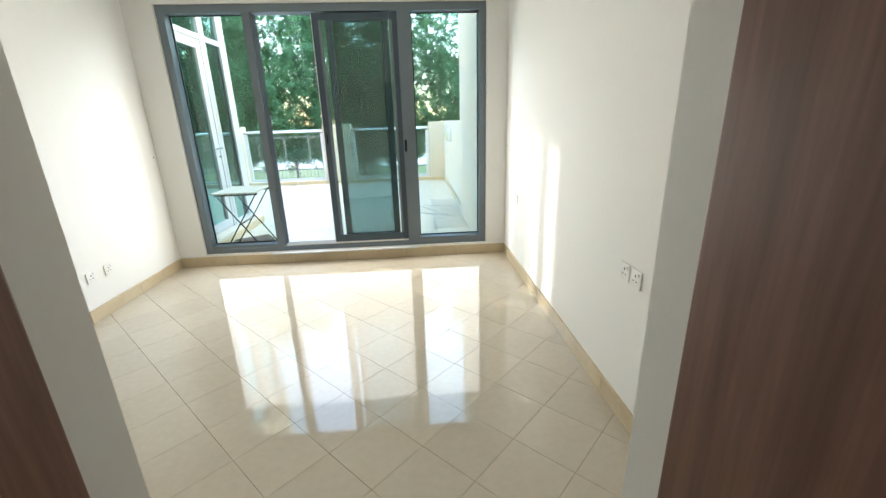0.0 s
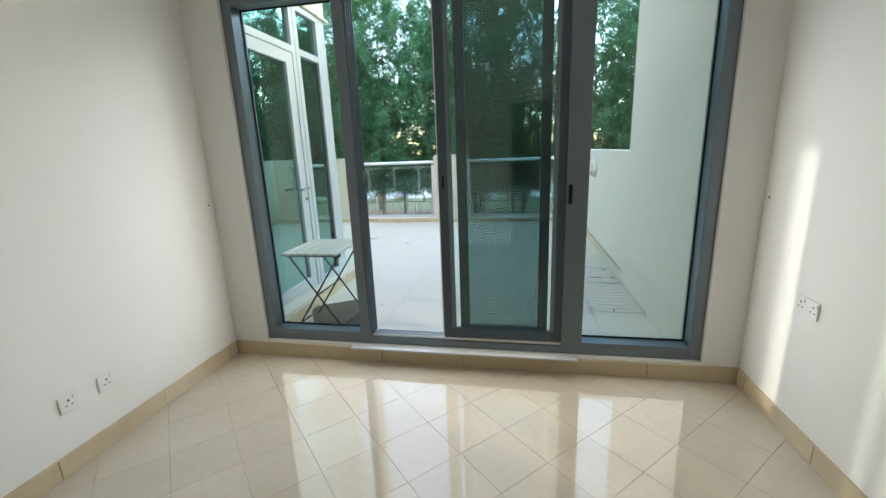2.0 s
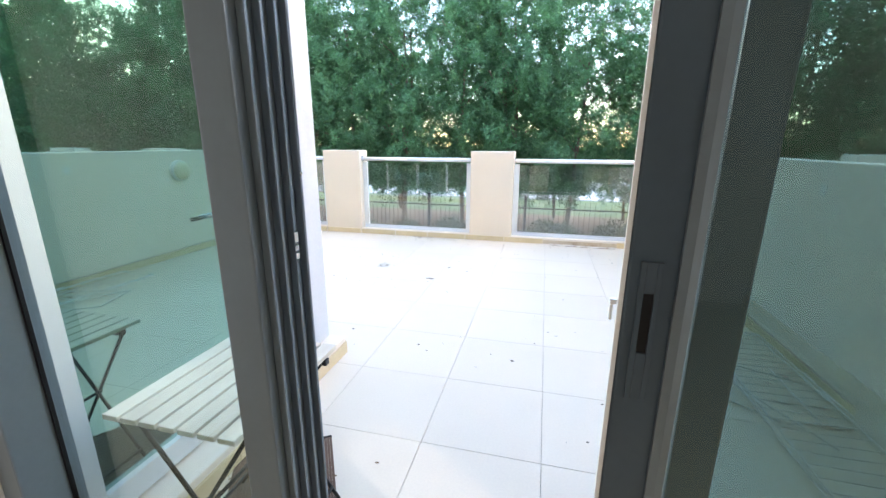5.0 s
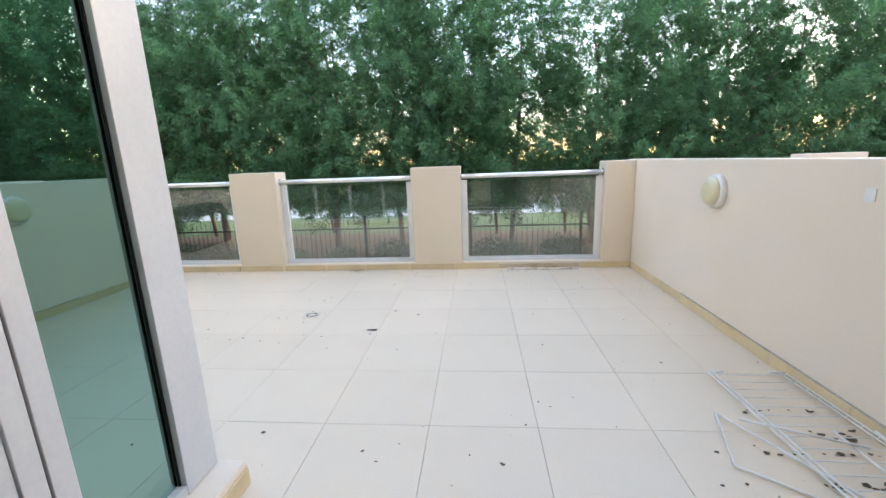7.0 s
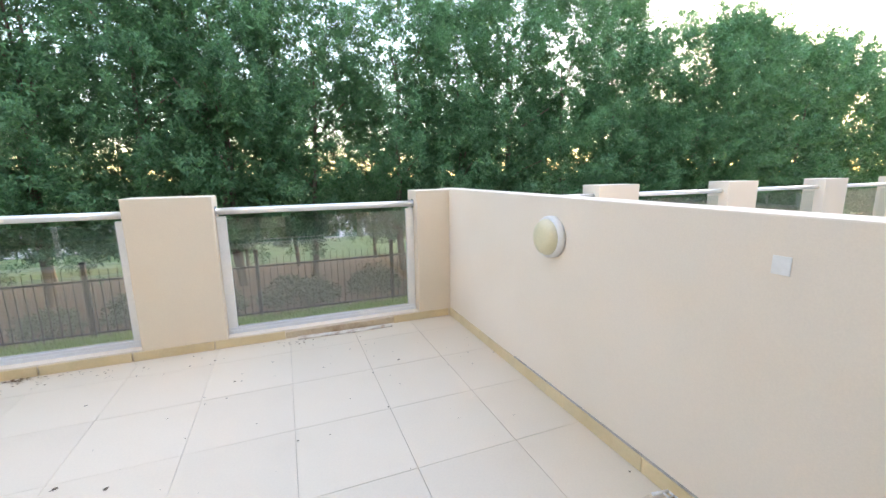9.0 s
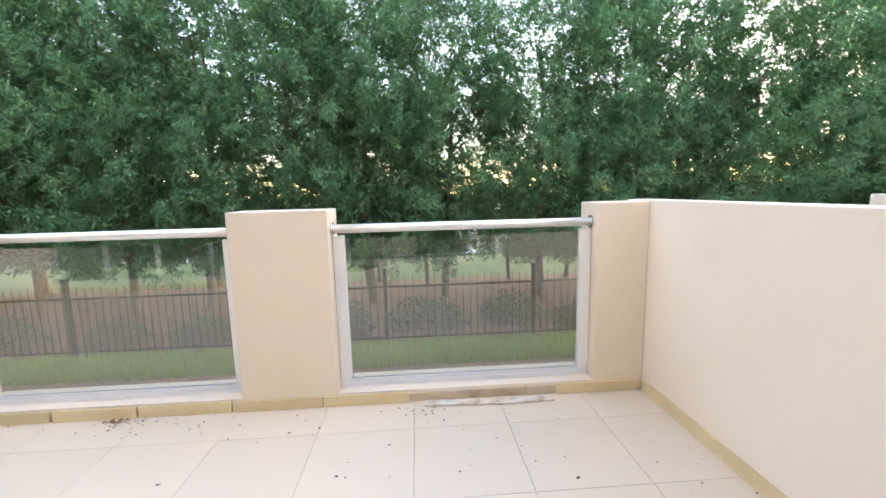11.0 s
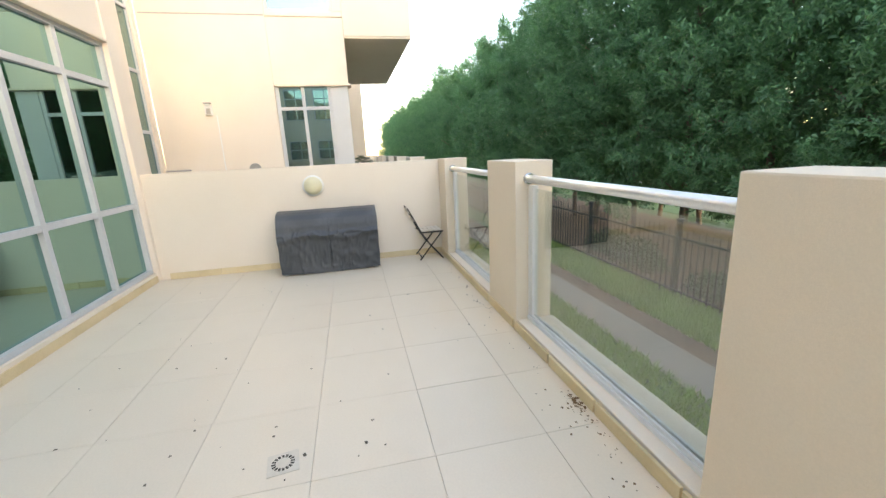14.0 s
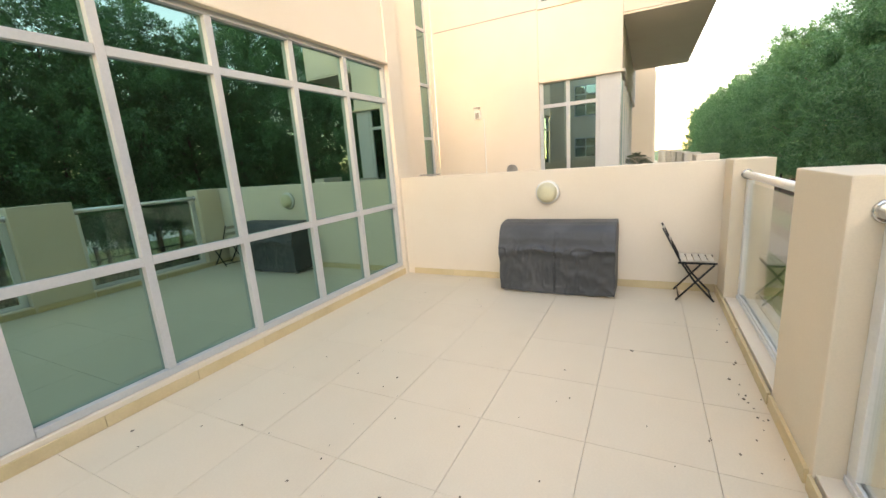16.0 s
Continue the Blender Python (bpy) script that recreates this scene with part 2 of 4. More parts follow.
def boxes(*list_of, bevel=0.0):
    bm = bmesh.new()
    for b in list_of:
        add_box(bm, *b)
    if bevel:
        bmesh.ops.bevel(bm, geom=list(bm.edges), offset=bevel, segments=2, profile=0.6, affect="EDGES")
    return bm


def tube(bm, points, r, sides=10, caps=True):
    """A round bar along a line of points."""
    pts = [Vector(p) for p in points]
    rings, up = [], None
    for i, p in enumerate(pts):
        d = ((pts[min(i + 1, len(pts) - 1)] - p).normalized() + (p - pts[max(i - 1, 0)]).normalized()).normalized()
        a = d.orthogonal().normalized() if up is None else (up - d * up.dot(d)).normalized()
        up = a
        c = d.cross(a)
        rings.append([bm.verts.new(p + (a * math.cos(k * math.tau / sides) + c * math.sin(k * math.tau / sides)) * r) for k in range(sides)])
    for u, v in zip(rings, rings[1:]):
        for k in range(sides):
            f = bm.faces.new((u[k], u[(k + 1) % sides], v[(k + 1) % sides], v[k]))
            f.smooth = True
    if caps:
        bm.faces.new(rings[0][::-1])
        bm.faces.new(rings[-1])
    return bm


def tubes(lines, r, sides=10):
    bm = bmesh.new()
    for points in lines:
        tube(bm, points, r, sides)
    return bm


def disc_stack(profile, sides=32, axis="z"):
    """A turned shape from (radius, height) pairs."""
    bm = bmesh.new()
    rings = []
    for r, h in profile:
        ring = []
        for k in range(sides):
            a = k * math.tau / sides
            p = (r * math.cos(a), r * math.sin(a), h)
            ring.append(bm.verts.new(p if axis == "z" else (p[2], p[0], p[1])))
        rings.append(ring)
    for u, v in zip(rings, rings[1:]):
        for k in range(sides):
            bm.faces.new((u[k], u[(k + 1) % sides], v[(k + 1) % sides], v[k])).smooth = True
    bm.faces.new(rings[0][::-1])
    bm.faces.new(rings[-1])
    return bm


def mesh_of(name, bm, mat):
    me = bpy.data.meshes.new(name)
    bmesh.ops.recalc_face_normals(bm, faces=bm.faces)
    bm.to_mesh(me)
    bm.free()
    me.materials.append(mat)
    return me


def part(name, bm, mat, parent=None, label=""):
    ob = new(name, mesh_of(name, bm, mat))
    ob.parent = parent
    return tagged(ob, label) if label else ob


def thing(name, label, category, at=(0, 0, 0), rz=0, group=""):
    ob = new(name)
    ob.empty_display_size = 0.1
    ob.matrix_world = pose(*at, 0, 0, rz)
    return tagged(ob, label, category, group)


def structure(name, bm, mat, label=""):
    return tagged(part(name, bm, mat), label, kind="structure")


def pane(name, bm, mat, parent, label=""):
    ob = part(name, bm, mat, parent, label)
    ob.visible_shadow = False
    return ob


# ---- large structure: the plan ----
RX0, RX1, RY0, RY1, RZ, RTOP = -1.84, 1.69, -0.45, 3.245, -0.04, 2.78      # bedroom
WX0, WX1, WZ0, WZ1 = -1.567, 1.477, 0.085, 2.47                             # bedroom window opening
TX0, TX1, TY1 = -6.07, 1.45, 8.95                                           # terrace
BX, BY = -1.745, 5.145                                                        # corner of the glazed bay
PT = 1.37                                                                   # top of the parapet
GZ = -1.0                                                                   # garden level
DX0, DX1 = 0.21, 1.12                                                       # bedroom door opening

room = structure("floor_room", boxes((RX0, RX1, RY0 - 2.4, RY1 + 0.02, RZ - 0.14, RZ - 0.006)), M_GROUT, "polished beige floor tiles laid diagonally")
structure("ceiling", boxes((RX0 - 0.2, RX1 + 0.2, RY0 - 2.5, RY1 + 0.2, RTOP, RTOP + 0.2)), M_CEIL, "plain white ceiling")
structure("wall_north", boxes((RX0 - 0.2, WX0, RY1, 3.42, RZ - 0.1, RTOP), (WX1, RX1 + 0.2, RY1, 3.42, RZ - 0.1, RTOP), (WX0, WX1, RY1, 3.42, WZ1, RTOP), (WX0, WX1, RY1, 3.42, RZ - 0.1, WZ0)), M_PLASTER, "white plastered wall round the terrace window")
wall_w = structure("wall_west", boxes((RX0 - 0.2, RX0, RY0, RY1, RZ - 0.1, RTOP)), M_PLASTER, "white plastered wall with soft daylight")
wall_e = structure("wall_east", boxes((RX1, RX1 + 0.2, RY0, RY1, RZ - 0.1, RTOP)), M_PLASTER, "white plastered wall with streaks of daylight")
structure("wall_south", boxes((RX0 - 0.2, DX0, RY0 - 0.1, RY0, RZ - 0.1, RTOP), (DX1, RX1 + 0.2, RY0 - 0.1, RY0, RZ - 0.1, RTOP), (DX0, DX1, RY0 - 0.1, RY0, 2.1, RTOP)), M_PLASTER, "white plastered wall with the doorway")
structure("wall_corridor", boxes((RX0 - 0.2, RX1 + 0.2, -2.85, -2.7, RZ - 0.1, RTOP), (RX0 - 0.2, RX0 - 0.05, -2.7, RY0 - 0.1, RZ - 0.1, RTOP), (RX1 + 0.05, RX1 + 0.2, -2.7, RY0 - 0.1, RZ - 0.1, RTOP)), M_PLASTER, "plain white corridor walls")

for wall, x in ((wall_w, RX0 + 0.001), (wall_e, RX1 - 0.002)):
    part("screw_hole", boxes((x, x + 0.001, 3.19, 3.201, 1.125, 1.137)), M_BLACK, wall, "small dark screw hole")

# skirting of the bedroom, tile by tile
skirt_in = structure("baseboard", boxes((RX0 + 0.001, RX0 + 0.004, RY0, RY1, RZ, RZ + 0.09)), M_SKIRT_IN, "beige tile skirting")
SK = 0.105


def run_of_tiles(parent, mat, x0, y0, x1, y1, z0, z1, thick, inward, size=0.6, gap=0.003, name="skirting_tile"):
    """Tiles set end to end along a wall's foot."""
    length = math.hypot(x1 - x0, y1 - y0)
    dx, dy = (x1 - x0) / length, (y1 - y0) / length
    s = 0.0
    while s < length - 0.01:
        e = min(s + size, length)
        bm = boxes((0, e - s - gap, 0, thick, 0, z1 - z0), bevel=0.003)
        ob = part(name, bm, mat, parent)
        side = 1 if inward == "left" else -1
        m = Matrix(((dx, -dy * side, 0, x0 + dx * s), (dy, dx * side, 0, y0 + dy * s), (0, 0, 1, z0), (0, 0, 0, 1)))
        ob.matrix_basis = m
        s = e


run_of_tiles(skirt_in, M_SKIRT_IN, RX0, RY1, RX1, RY1, RZ, RZ + SK, 0.014, "right")
run_of_tiles(skirt_in, M_SKIRT_IN, RX0, RY0, RX0, RY1 - 0.015, RZ, RZ + SK, 0.014, "right")
run_of_tiles(skirt_in, M_SKIRT_IN, RX1, RY0, RX1, RY1 - 0.015, RZ, RZ + SK, 0.014, "left")

# dark door lining and the open leaf in the bedroom doorway
door = tagged(thing("door_1", "dark walnut door standing open in its lining", "door"), kind="structure")
part("door_lining", boxes((DX0 - 0.03, DX0 + 0.004, -0.8, RY0 - 0.103, RZ, 2.1), (DX0 - 0.03, DX1 + 0.03, -0.8, RY0 - 0.103, 2.104, 2.14), bevel=0.003), M_WOOD, door)
part("door_leaf", boxes((DX1 - 0.004, DX1 + 0.04, -1.42, RY0 - 0.103, RZ + 0.006, 2.09), bevel=0.003), M_WOOD, door)

# bedroom window: fixed lights at both ends, a sliding leaf and a dark leaf behind it
win = tagged(thing("window_1", "grey aluminium terrace window with an open sliding door", "window"), kind="structure")
FY0, FY1 = 3.27, 3.4
fw, fb = 0.07, 0.085
part("window_frame", boxes((WX0, WX0 + fw, FY0, FY1, WZ0, WZ1), (WX1 - fw, WX1, FY0, FY1, WZ0, WZ1), (WX0 + fw, WX1 - fw, FY0, FY1, WZ1 - fw, WZ1), (WX0 + fw, WX1 - fw, FY0, FY1, WZ0, WZ0 + 0.05), (WX0 + fw, -0.805, FY0, FY1, WZ0 + 0.05, WZ0 + fb), (0.75, WX1 - fw, FY0, FY1, WZ0 + 0.05, WZ0 + fb),
                           (-0.805, -0.735, FY0 - 0.01, FY1, WZ0 + 0.05, WZ1 - fw), (0.62, 0.75, FY0 - 0.01, FY1, WZ0 + 0.05, WZ1 - fw), bevel=0.004), M_ALU, win, "grey aluminium outer frame")
for x0, x1 in ((WX0 + fw, -0.805), (0.75, WX1 - fw)):
    pane("pane", boxes((x0 - 0.003, x1 + 0.003, FY0 + 0.104, FY0 + 0.11, WZ0 + fb - 0.003, WZ1 - fw + 0.003)), G_ROOM, win, "green-tinted fixed pane")
    part("gasket", boxes((x0 + 0.0005, x0 + 0.008, FY0 + 0.094, FY0 + 0.103, WZ0 + fb + 0.001, WZ1 - fw - 0.001), (x1 - 0.008, x1 - 0.0005, FY0 + 0.094, FY0 + 0.103, WZ0 + fb + 0.001, WZ1 - fw - 0.001),
                         (x0 + 0.0085, x1 - 0.0085, FY0 + 0.094, FY0 + 0.103, WZ0 + fb + 0.001, WZ0 + fb + 0.01), (x0 + 0.0085, x1 - 0.0085, FY0 + 0.094, FY0 + 0.103, WZ1 - fw - 0.009, WZ1 - fw - 0.001)), M_BLACK, win, "black glazing gasket")


def leaf(name, x0, x1, y0, mat, gl, stile, label):
    z0, z1 = WZ0 + 0.07, WZ1 - fw - 0.01
    f = part(name, boxes((x0, x0 + stile, y0, y0 + 0.035, z0, z1), (x1 - stile, x1, y0, y0 + 0.035, z0, z1), (x0 + stile, x1 - stile, y0, y0 + 0.035, z0, z0 + 0.075), (x0 + stile, x1 - stile, y0, y0 + 0.035, z1 - 0.06, z1), bevel=0.004), mat, win, label)
    part("leaf_pane", boxes((x0 + stile - 0.01, x1 - stile + 0.01, y0 + 0.015, y0 + 0.021, z0 + 0.07, z1 - 0.055)), gl, f)
    return f


slide = leaf("sliding_leaf", -0.18, 0.63, FY0 + 0.012, M_ALU_DK, G_ROOM, 0.085, "dark aluminium sliding leaf pushed open")
back = leaf("rear_leaf", -0.07, 0.53, FY0 + 0.075, M_ALU_DK, G_SCREEN, 0.065, "dark tinted second leaf")
part("pull_plate", boxes((-0.165, -0.158, FY0 + 0.0085, FY0 + 0.0118, 1.135, 1.335), (-0.145, -0.138, FY0 + 0.0085, FY0 + 0.0118, 1.135, 1.335), (-0.158, -0.145, FY0 + 0.0085, FY0 + 0.0118, 1.292, 1.335), (-0.158, -0.145, FY0 + 0.0085, FY0 + 0.0118, 1.135, 1.206), bevel=0.0008), M_ALU_DK, slide, "dark pull plate")
part("pull_recess", boxes((-0.1578, -0.1452, FY0 + 0.0105, FY0 + 0.0117, 1.2065, 1.2915)), M_BLACK, slide, "black recessed pull")
part("brush_seal", boxes((-0.1865, -0.1805, FY0 + 0.014, FY0 + 0.019, WZ0 + 0.08, WZ1 - fw - 0.02)), M_PLASTIC, slide, "pale brush seal")
part("latch", boxes((-0.195, -0.1865, FY0 + 0.022, FY0 + 0.03, 1.268, 1.276), (-0.195, -0.191, FY0 + 0.022, FY0 + 0.03, 1.245, 1.2675), bevel=0.001), M_STEEL, slide)
for xa, xb in ((-0.12, -0.096), (0.546, 0.57)):
    bead = boxes((xa, xb, FY0 + 0.006, FY0 + 0.0118, WZ0 + 0.15, WZ1 - fw - 0.075))
    for q in bead.verts:
        if q.co.y < FY0 + 0.008 and abs(q.co.x - (xb if xa < 0 else xa)) < 0.001:
            q.co.x += -0.012 if xa < 0 else 0.012
    part("glazing_bead", bead, M_ALU, slide, "grey bevelled glazing bead")
part("lock_handle", boxes((0.63, 0.655, FY0 - 0.03, FY0 - 0.011, 1.1, 1.22), bevel=0.008), M_BLACK, win, "black lock handle")
part("track", boxes((-0.718, 0.618, FY0 + 0.02, FY0 + 0.026, WZ0 + 0.0505, WZ0 + 0.068), (-0.718, 0.618, FY0 + 0.058, FY0 + 0.064, WZ0 + 0.0505, WZ0 + 0.068), (-0.718, 0.618, FY0 + 0.1, FY0 + 0.106, WZ0 + 0.0505, WZ0 + 0.068)), M_STEEL, win, "steel sliding tracks")
part("jamb_rib", boxes(*[(-0.734, -0.72, FY0 + y, FY0 + y + 0.008, WZ0 + 0.06, WZ1 - fw) for y in (0.01, 0.045, 0.08, 0.112)], bevel=0.002), M_ALU, win)
part("strike_plate", boxes((-0.7195, -0.717, FY0 + 0.077, FY0 + 0.087, 1.278, 1.29), (-0.7195, -0.717, FY0 + 0.077, FY0 + 0.087, 1.294, 1.304), (-0.7195, -0.717, FY0 + 0.077, FY0 + 0.087, 1.309, 1.328), bevel=0.001), M_CHROME, win, "steel strike plate with screws")
head = disc_stack([(0.0038, 0), (0.0034, 0.001), (0.002, 0.0014)], 14, "x")
bmesh.ops.translate(head, verts=head.verts, vec=(-0.7195, FY0 + 0.116, 1.429))
part("screw_head", head, M_CHROME, win, "steel screw head in the jamb")
structure("sill", boxes((-0.86, 0.72, 3.19, 3.268, WZ0 - 0.018, WZ0 - 0.003), bevel=0.004), M_WHITE_ALU, "narrow white sill under the sliding door")

# terrace slab, walls and parapet
tfloor = structure("floor_terrace", boxes((TX0, TX1, 3.42, TY1, -0.25, -0.012), (TX0 - 0.25, TX1 + 0.2, TY1, TY1 + 0.36, -1.3, -0.012)), M_TGROUT, "pale beige square terrace tiles with dirty joints")
structure("wall_terrace_east", boxes((TX1, TX1 + 0.18, 5.1, TY1 + 0.31, -1.2, PT + 0.01), bevel=0.008), M_CREAM, "low cream painted terrace wall")
structure("wall_terrace_nib", boxes((TX1 - 0.04, TX1 + 0.2, 3.42, 5.096, -0.2, 6.4), bevel=0.008), M_CREAM, "tall cream wall beside the window")
structure("wall_terrace_west", boxes((TX0 - 0.2, TX0, 5.0, TY1 + 0.31, -1.2, PT - 0.01), bevel=0.008), M_CREAM, "low cream terrace wall with a round lamp")
# first and last stretches are unseen, added for reflections and light
for k, seg in enumerate(((-6.25, -1.845 - 0.2, 3.42, 3.6, 2.9, 6.4), (TX0 - 0.22, -6.0, 4.6, BY + 0.05, -0.2, 6.4), (-6.0, BX, BY - 0.2, BY + 0.03, 2.86, 6.4), (BX - 0.2, BX, 3.6, BY - 0.2, 2.86, 6.4), (-2.04, TX1 + 0.3, 3.421, 3.6, 2.79, 6.4))):
    structure("wall_house_%d" % (k + 1), boxes(seg, bevel=0.01), M_CREAM, "cream painted house wall above the glazed bay")
structure("roof", boxes((-9, 4, -3, 3.5, 6.4, 6.6), (-6.3, BX, 3.5, BY, 6.4, 6.6)), M_CREAM, "flat roof over the house")
structure("trim", boxes((-6.0, BX + 0.03, BY - 0.19, BY + 0.06, 2.835, 2.858), bevel=0.006), M_TAN, "thin tan ledge over the bay window")

PILLARS = ((TX0, -5.66), (-3.905, -3.25), (-1.404, -0.751), (1.087, TX1 - 0.001))
for i, (x0, x1) in enumerate(PILLARS):
    structure("pillar_%d" % (i + 1), boxes((x0, x1, TY1, TY1 + 0.31, -0.01, PT), bevel=0.009), M_TAN, "square parapet pillar, tan from paint and warm bounce")
ledges = ((-5.66, -3.905), (-3.25, -1.404), (-0.751, 1.087))
for i, (x0, x1) in enumerate(ledges):
    structure("parapet_ledge_%d" % (i + 1), boxes((x0, x1, TY1 + 0.012, TY1 + 0.33, -0.01, 0.085), bevel=0.006), M_CREAM, "low cream ledge under the glass panel")


def glass_panel(x0, x1):
    y = TY1 + 0.13
    p = thing("glass_balustrade", "grey glass balustrade panel with a round steel handrail", "balustrade", (x0, y, 0.085), group="parapet panels")
    w = x1 - x0
    pane("pane", boxes((0.079, w - 0.079, -0.005, 0.005, 0.045, 1.08)), G_RAIL, p, "dusty grey glass pane")
    part("bottom_channel", boxes((0.003, w - 0.003, -0.03, 0.03, 0.0, 0.03), (0.003, w - 0.003, -0.022, -0.008, 0.031, 0.055), (0.003, w - 0.003, 0.008, 0.022, 0.031, 0.055), bevel=0.002), M_PALE_ALU, p)
    for x in (0.003, w - 0.081):
        part("side_channel", boxes((x, x + 0.078, -0.024, 0.024, 0.057, 1.1), bevel=0.003), M_PLASTIC, p, "white side channel")
    part("handrail", tubes([[(0.002, -0.02, 1.15), (w - 0.002, -0.02, 1.15)]], 0.031, 20), M_STEEL, p, "round steel handrail")
    for x in (0.002, w - 0.014):
        fl = disc_stack([(0.046, 0), (0.046, 0.008), (0.04, 0.012)], 20, "x")
        bmesh.ops.translate(fl, verts=fl.verts, vec=(x, -0.02, 1.15))
        part("flange", fl, M_CHROME, p)
    return p


for x0, x1 in ledges:
    glass_panel(x0, x1)

# skirting tiles of the terrace
sk = structure("baseboard_terrace", boxes((TX0, TX0 + 0.004, 5.3, TY1, 0.0, 0.08)), M_SKIRT, "yellow-beige skirting tiles, some broken away")
for x0, x1 in ((TX0 + 0.02, -4.9), (-4.88, -3.92), (-3.9, -3.27), (-3.25, -2.66), (-2.64, -2.1), (-2.09, -1.475), (-1.465, -0.855), (-0.85, -0.258), (0.8, TX1 - 0.02)):
    run_of_tiles(sk, M_SKIRT, x0, TY1, x1, TY1, 0.001, 0.078, 0.016 + 0.006 * random.random(), "right", 0.62)
run_of_tiles(sk, M_SKIRT, TX1, 5.1, TX1, TY1 - 0.02, 0.001, 0.085, 0.018, "left", 0.62)
run_of_tiles(sk, M_SKIRT, TX0 + 0.004, 5.3, TX0 + 0.004, TY1 - 0.02, 0.001, 0.085, 0.016, "right", 0.62)
part("mortar_bed", boxes((-0.258, 0.8, TY1 - 0.004, TY1 + 0.02, 0.0, 0.06), bevel=0.003), M_BED, sk, "rough stained mortar where tiles are missing")
part("mortar_line", boxes((TX1 - 0.012, TX1 + 0.002, 5.12, 7.6, 0.0865, 0.093), bevel=0.003), M_MORTAR, sk, "crumbling mortar above the skirting")
for i, (x, y, rz, w) in enumerate(((0.1, 8.885, -3, 0.5), (0.55, 8.87, 2, 0.42))):
    piece = thing("broken_tile", "loose broken skirting tile lying on the terrace", "tile", (x, y, 0.002), rz, "loose skirting tiles")
    part("slab", boxes((-w / 2, w / 2, -0.035, 0.035, 0.0, 0.012), bevel=0.003), M_BROKEN, piece)

# glazed bay: frame, panes, curb
bay = tagged(thing("window_2", "large green reflective bay window with pale grey frame", "window"), kind="structure")
MULL = (-1.93, -2.755, -3.55, -4.39, -5.19, -5.93)
BZ0, BZ1 = 0.125, 2.835
part("corner_post", boxes((BX - 0.225, BX, BY - 0.19, BY, BZ0, BZ1), bevel=0.004), M_WHITE_ALU, bay)
for x in MULL[1:-1]:
    part("mullion", boxes((x - 0.03, x + 0.03, BY - 0.12, BY - 0.005, BZ0 + 0.051, BZ1 - 0.046), bevel=0.003), M_WHITE_ALU, bay)
part("mullion", boxes((-6.0, MULL[-1] - 0.012, BY - 0.12, BY - 0.003, BZ0, BZ1), bevel=0.003), M_WHITE_ALU, bay)
part("rail", boxes((-5.94, BX - 0.226, BY - 0.12, BY - 0.003, BZ0, BZ0 + 0.05), bevel=0.003), M_WHITE_ALU, bay)
part("rail", boxes((-5.94, BX - 0.226, BY - 0.12, BY - 0.003, BZ1 - 0.045, BZ1), bevel=0.003), M_WHITE_ALU, bay)
edges = [BX - 0.226] + [x for x in MULL[1:-1]] + [-5.942]
for a, b in zip(edges, edges[1:]):
    hi, lo = a - (0.031 if a != edges[0] else 0), b + (0.031 if b != edges[-1] else 0)
    for z in (0.995, 2.385):
        part("transom", boxes((lo, hi, BY - 0.1, BY - 0.007, z - 0.03, z + 0.03), bevel=0.003), M_WHITE_ALU, bay)
    for z0, z1 in ((BZ0 + 0.051, 0.965), (1.025, 2.355), (2.415, BZ1 - 0.046)):
        pane("pane", boxes((lo, hi, BY - 0.056, BY - 0.05, z0, z1)), G_BAY, bay)
structure("bay_curb", boxes((-6.0, BX + 0.117, BY - 0.3, BY + 0.022, -0.01, 0.121), (BX - 0.26, BX + 0.117, 3.42, BY - 0.3, -0.01, 0.121), bevel=0.006), M_CREAM, "low cream curb under the bay window")
run_of_tiles(sk, M_SKIRT, -6.0, BY + 0.022, BX + 0.117, BY + 0.022, 0.001, 0.085, 0.014, "left", 0.62)
run_of_tiles(sk, M_SKIRT, BX + 0.117, 3.45, BX + 0.117, BY + 0.022, 0.001, 0.085, 0.014, "right", 0.62)

# glazed return of the bay with its hinged door
ret = tagged(thing("door_2", "white framed glass terrace door, closed", "door"), kind="structure")
RXg = BX - 0.03
part("return_frame", boxes((BX - 0.12, BX - 0.002, 3.421, 3.5, BZ0, BZ1), (BX - 0.12, BX - 0.002, 4.44, 4.5, BZ0, BZ1 - 0.05), (BX - 0.12, BX - 0.002, 4.509, 4.575, BZ0, BZ1 - 0.05), (BX - 0.12, BX - 0.002, 3.5, BY - 0.191, BZ1 - 0.05, BZ1), (BX - 0.12, BX - 0.002, 3.5, 4.44, 2.39, 2.45), (BX - 0.12, BX - 0.002, 4.575, BY - 0.191, 2.39, 2.45), (BX - 0.12, BX - 0.002, 4.575, BY - 0.191, BZ0, BZ0 + 0.05), bevel=0.003), M_WHITE_ALU, ret)
lf = part("door_leaf", boxes((RXg - 0.04, RXg + 0.02, 3.505, 3.595, 0.135, 2.385), (RXg - 0.04, RXg + 0.02, 4.32, 4.437, 0.135, 2.385), (RXg - 0.04, RXg + 0.02, 3.595, 4.32, 0.135, 0.24), (RXg - 0.04, RXg + 0.02, 3.595, 4.32, 2.285, 2.385), bevel=0.004), M_WHITE_ALU, ret)
pane("door_pane", boxes((RXg - 0.012, RXg - 0.006, 3.59, 4.325, 0.235, 2.29)), G_BAY, lf)
part("handle", tubes([[(RXg + 0.02, 4.385, 1.14), (RXg + 0.07, 4.385, 1.14), (RXg + 0.075, 4.36, 1.14), (RXg + 0.075, 4.235, 1.137)]], 0.011, 12), M_CHROME, lf, "chrome lever handle")
cyl = disc_stack([(0.02, 0), (0.02, 0.012), (0.012, 0.016)], 16, "x")
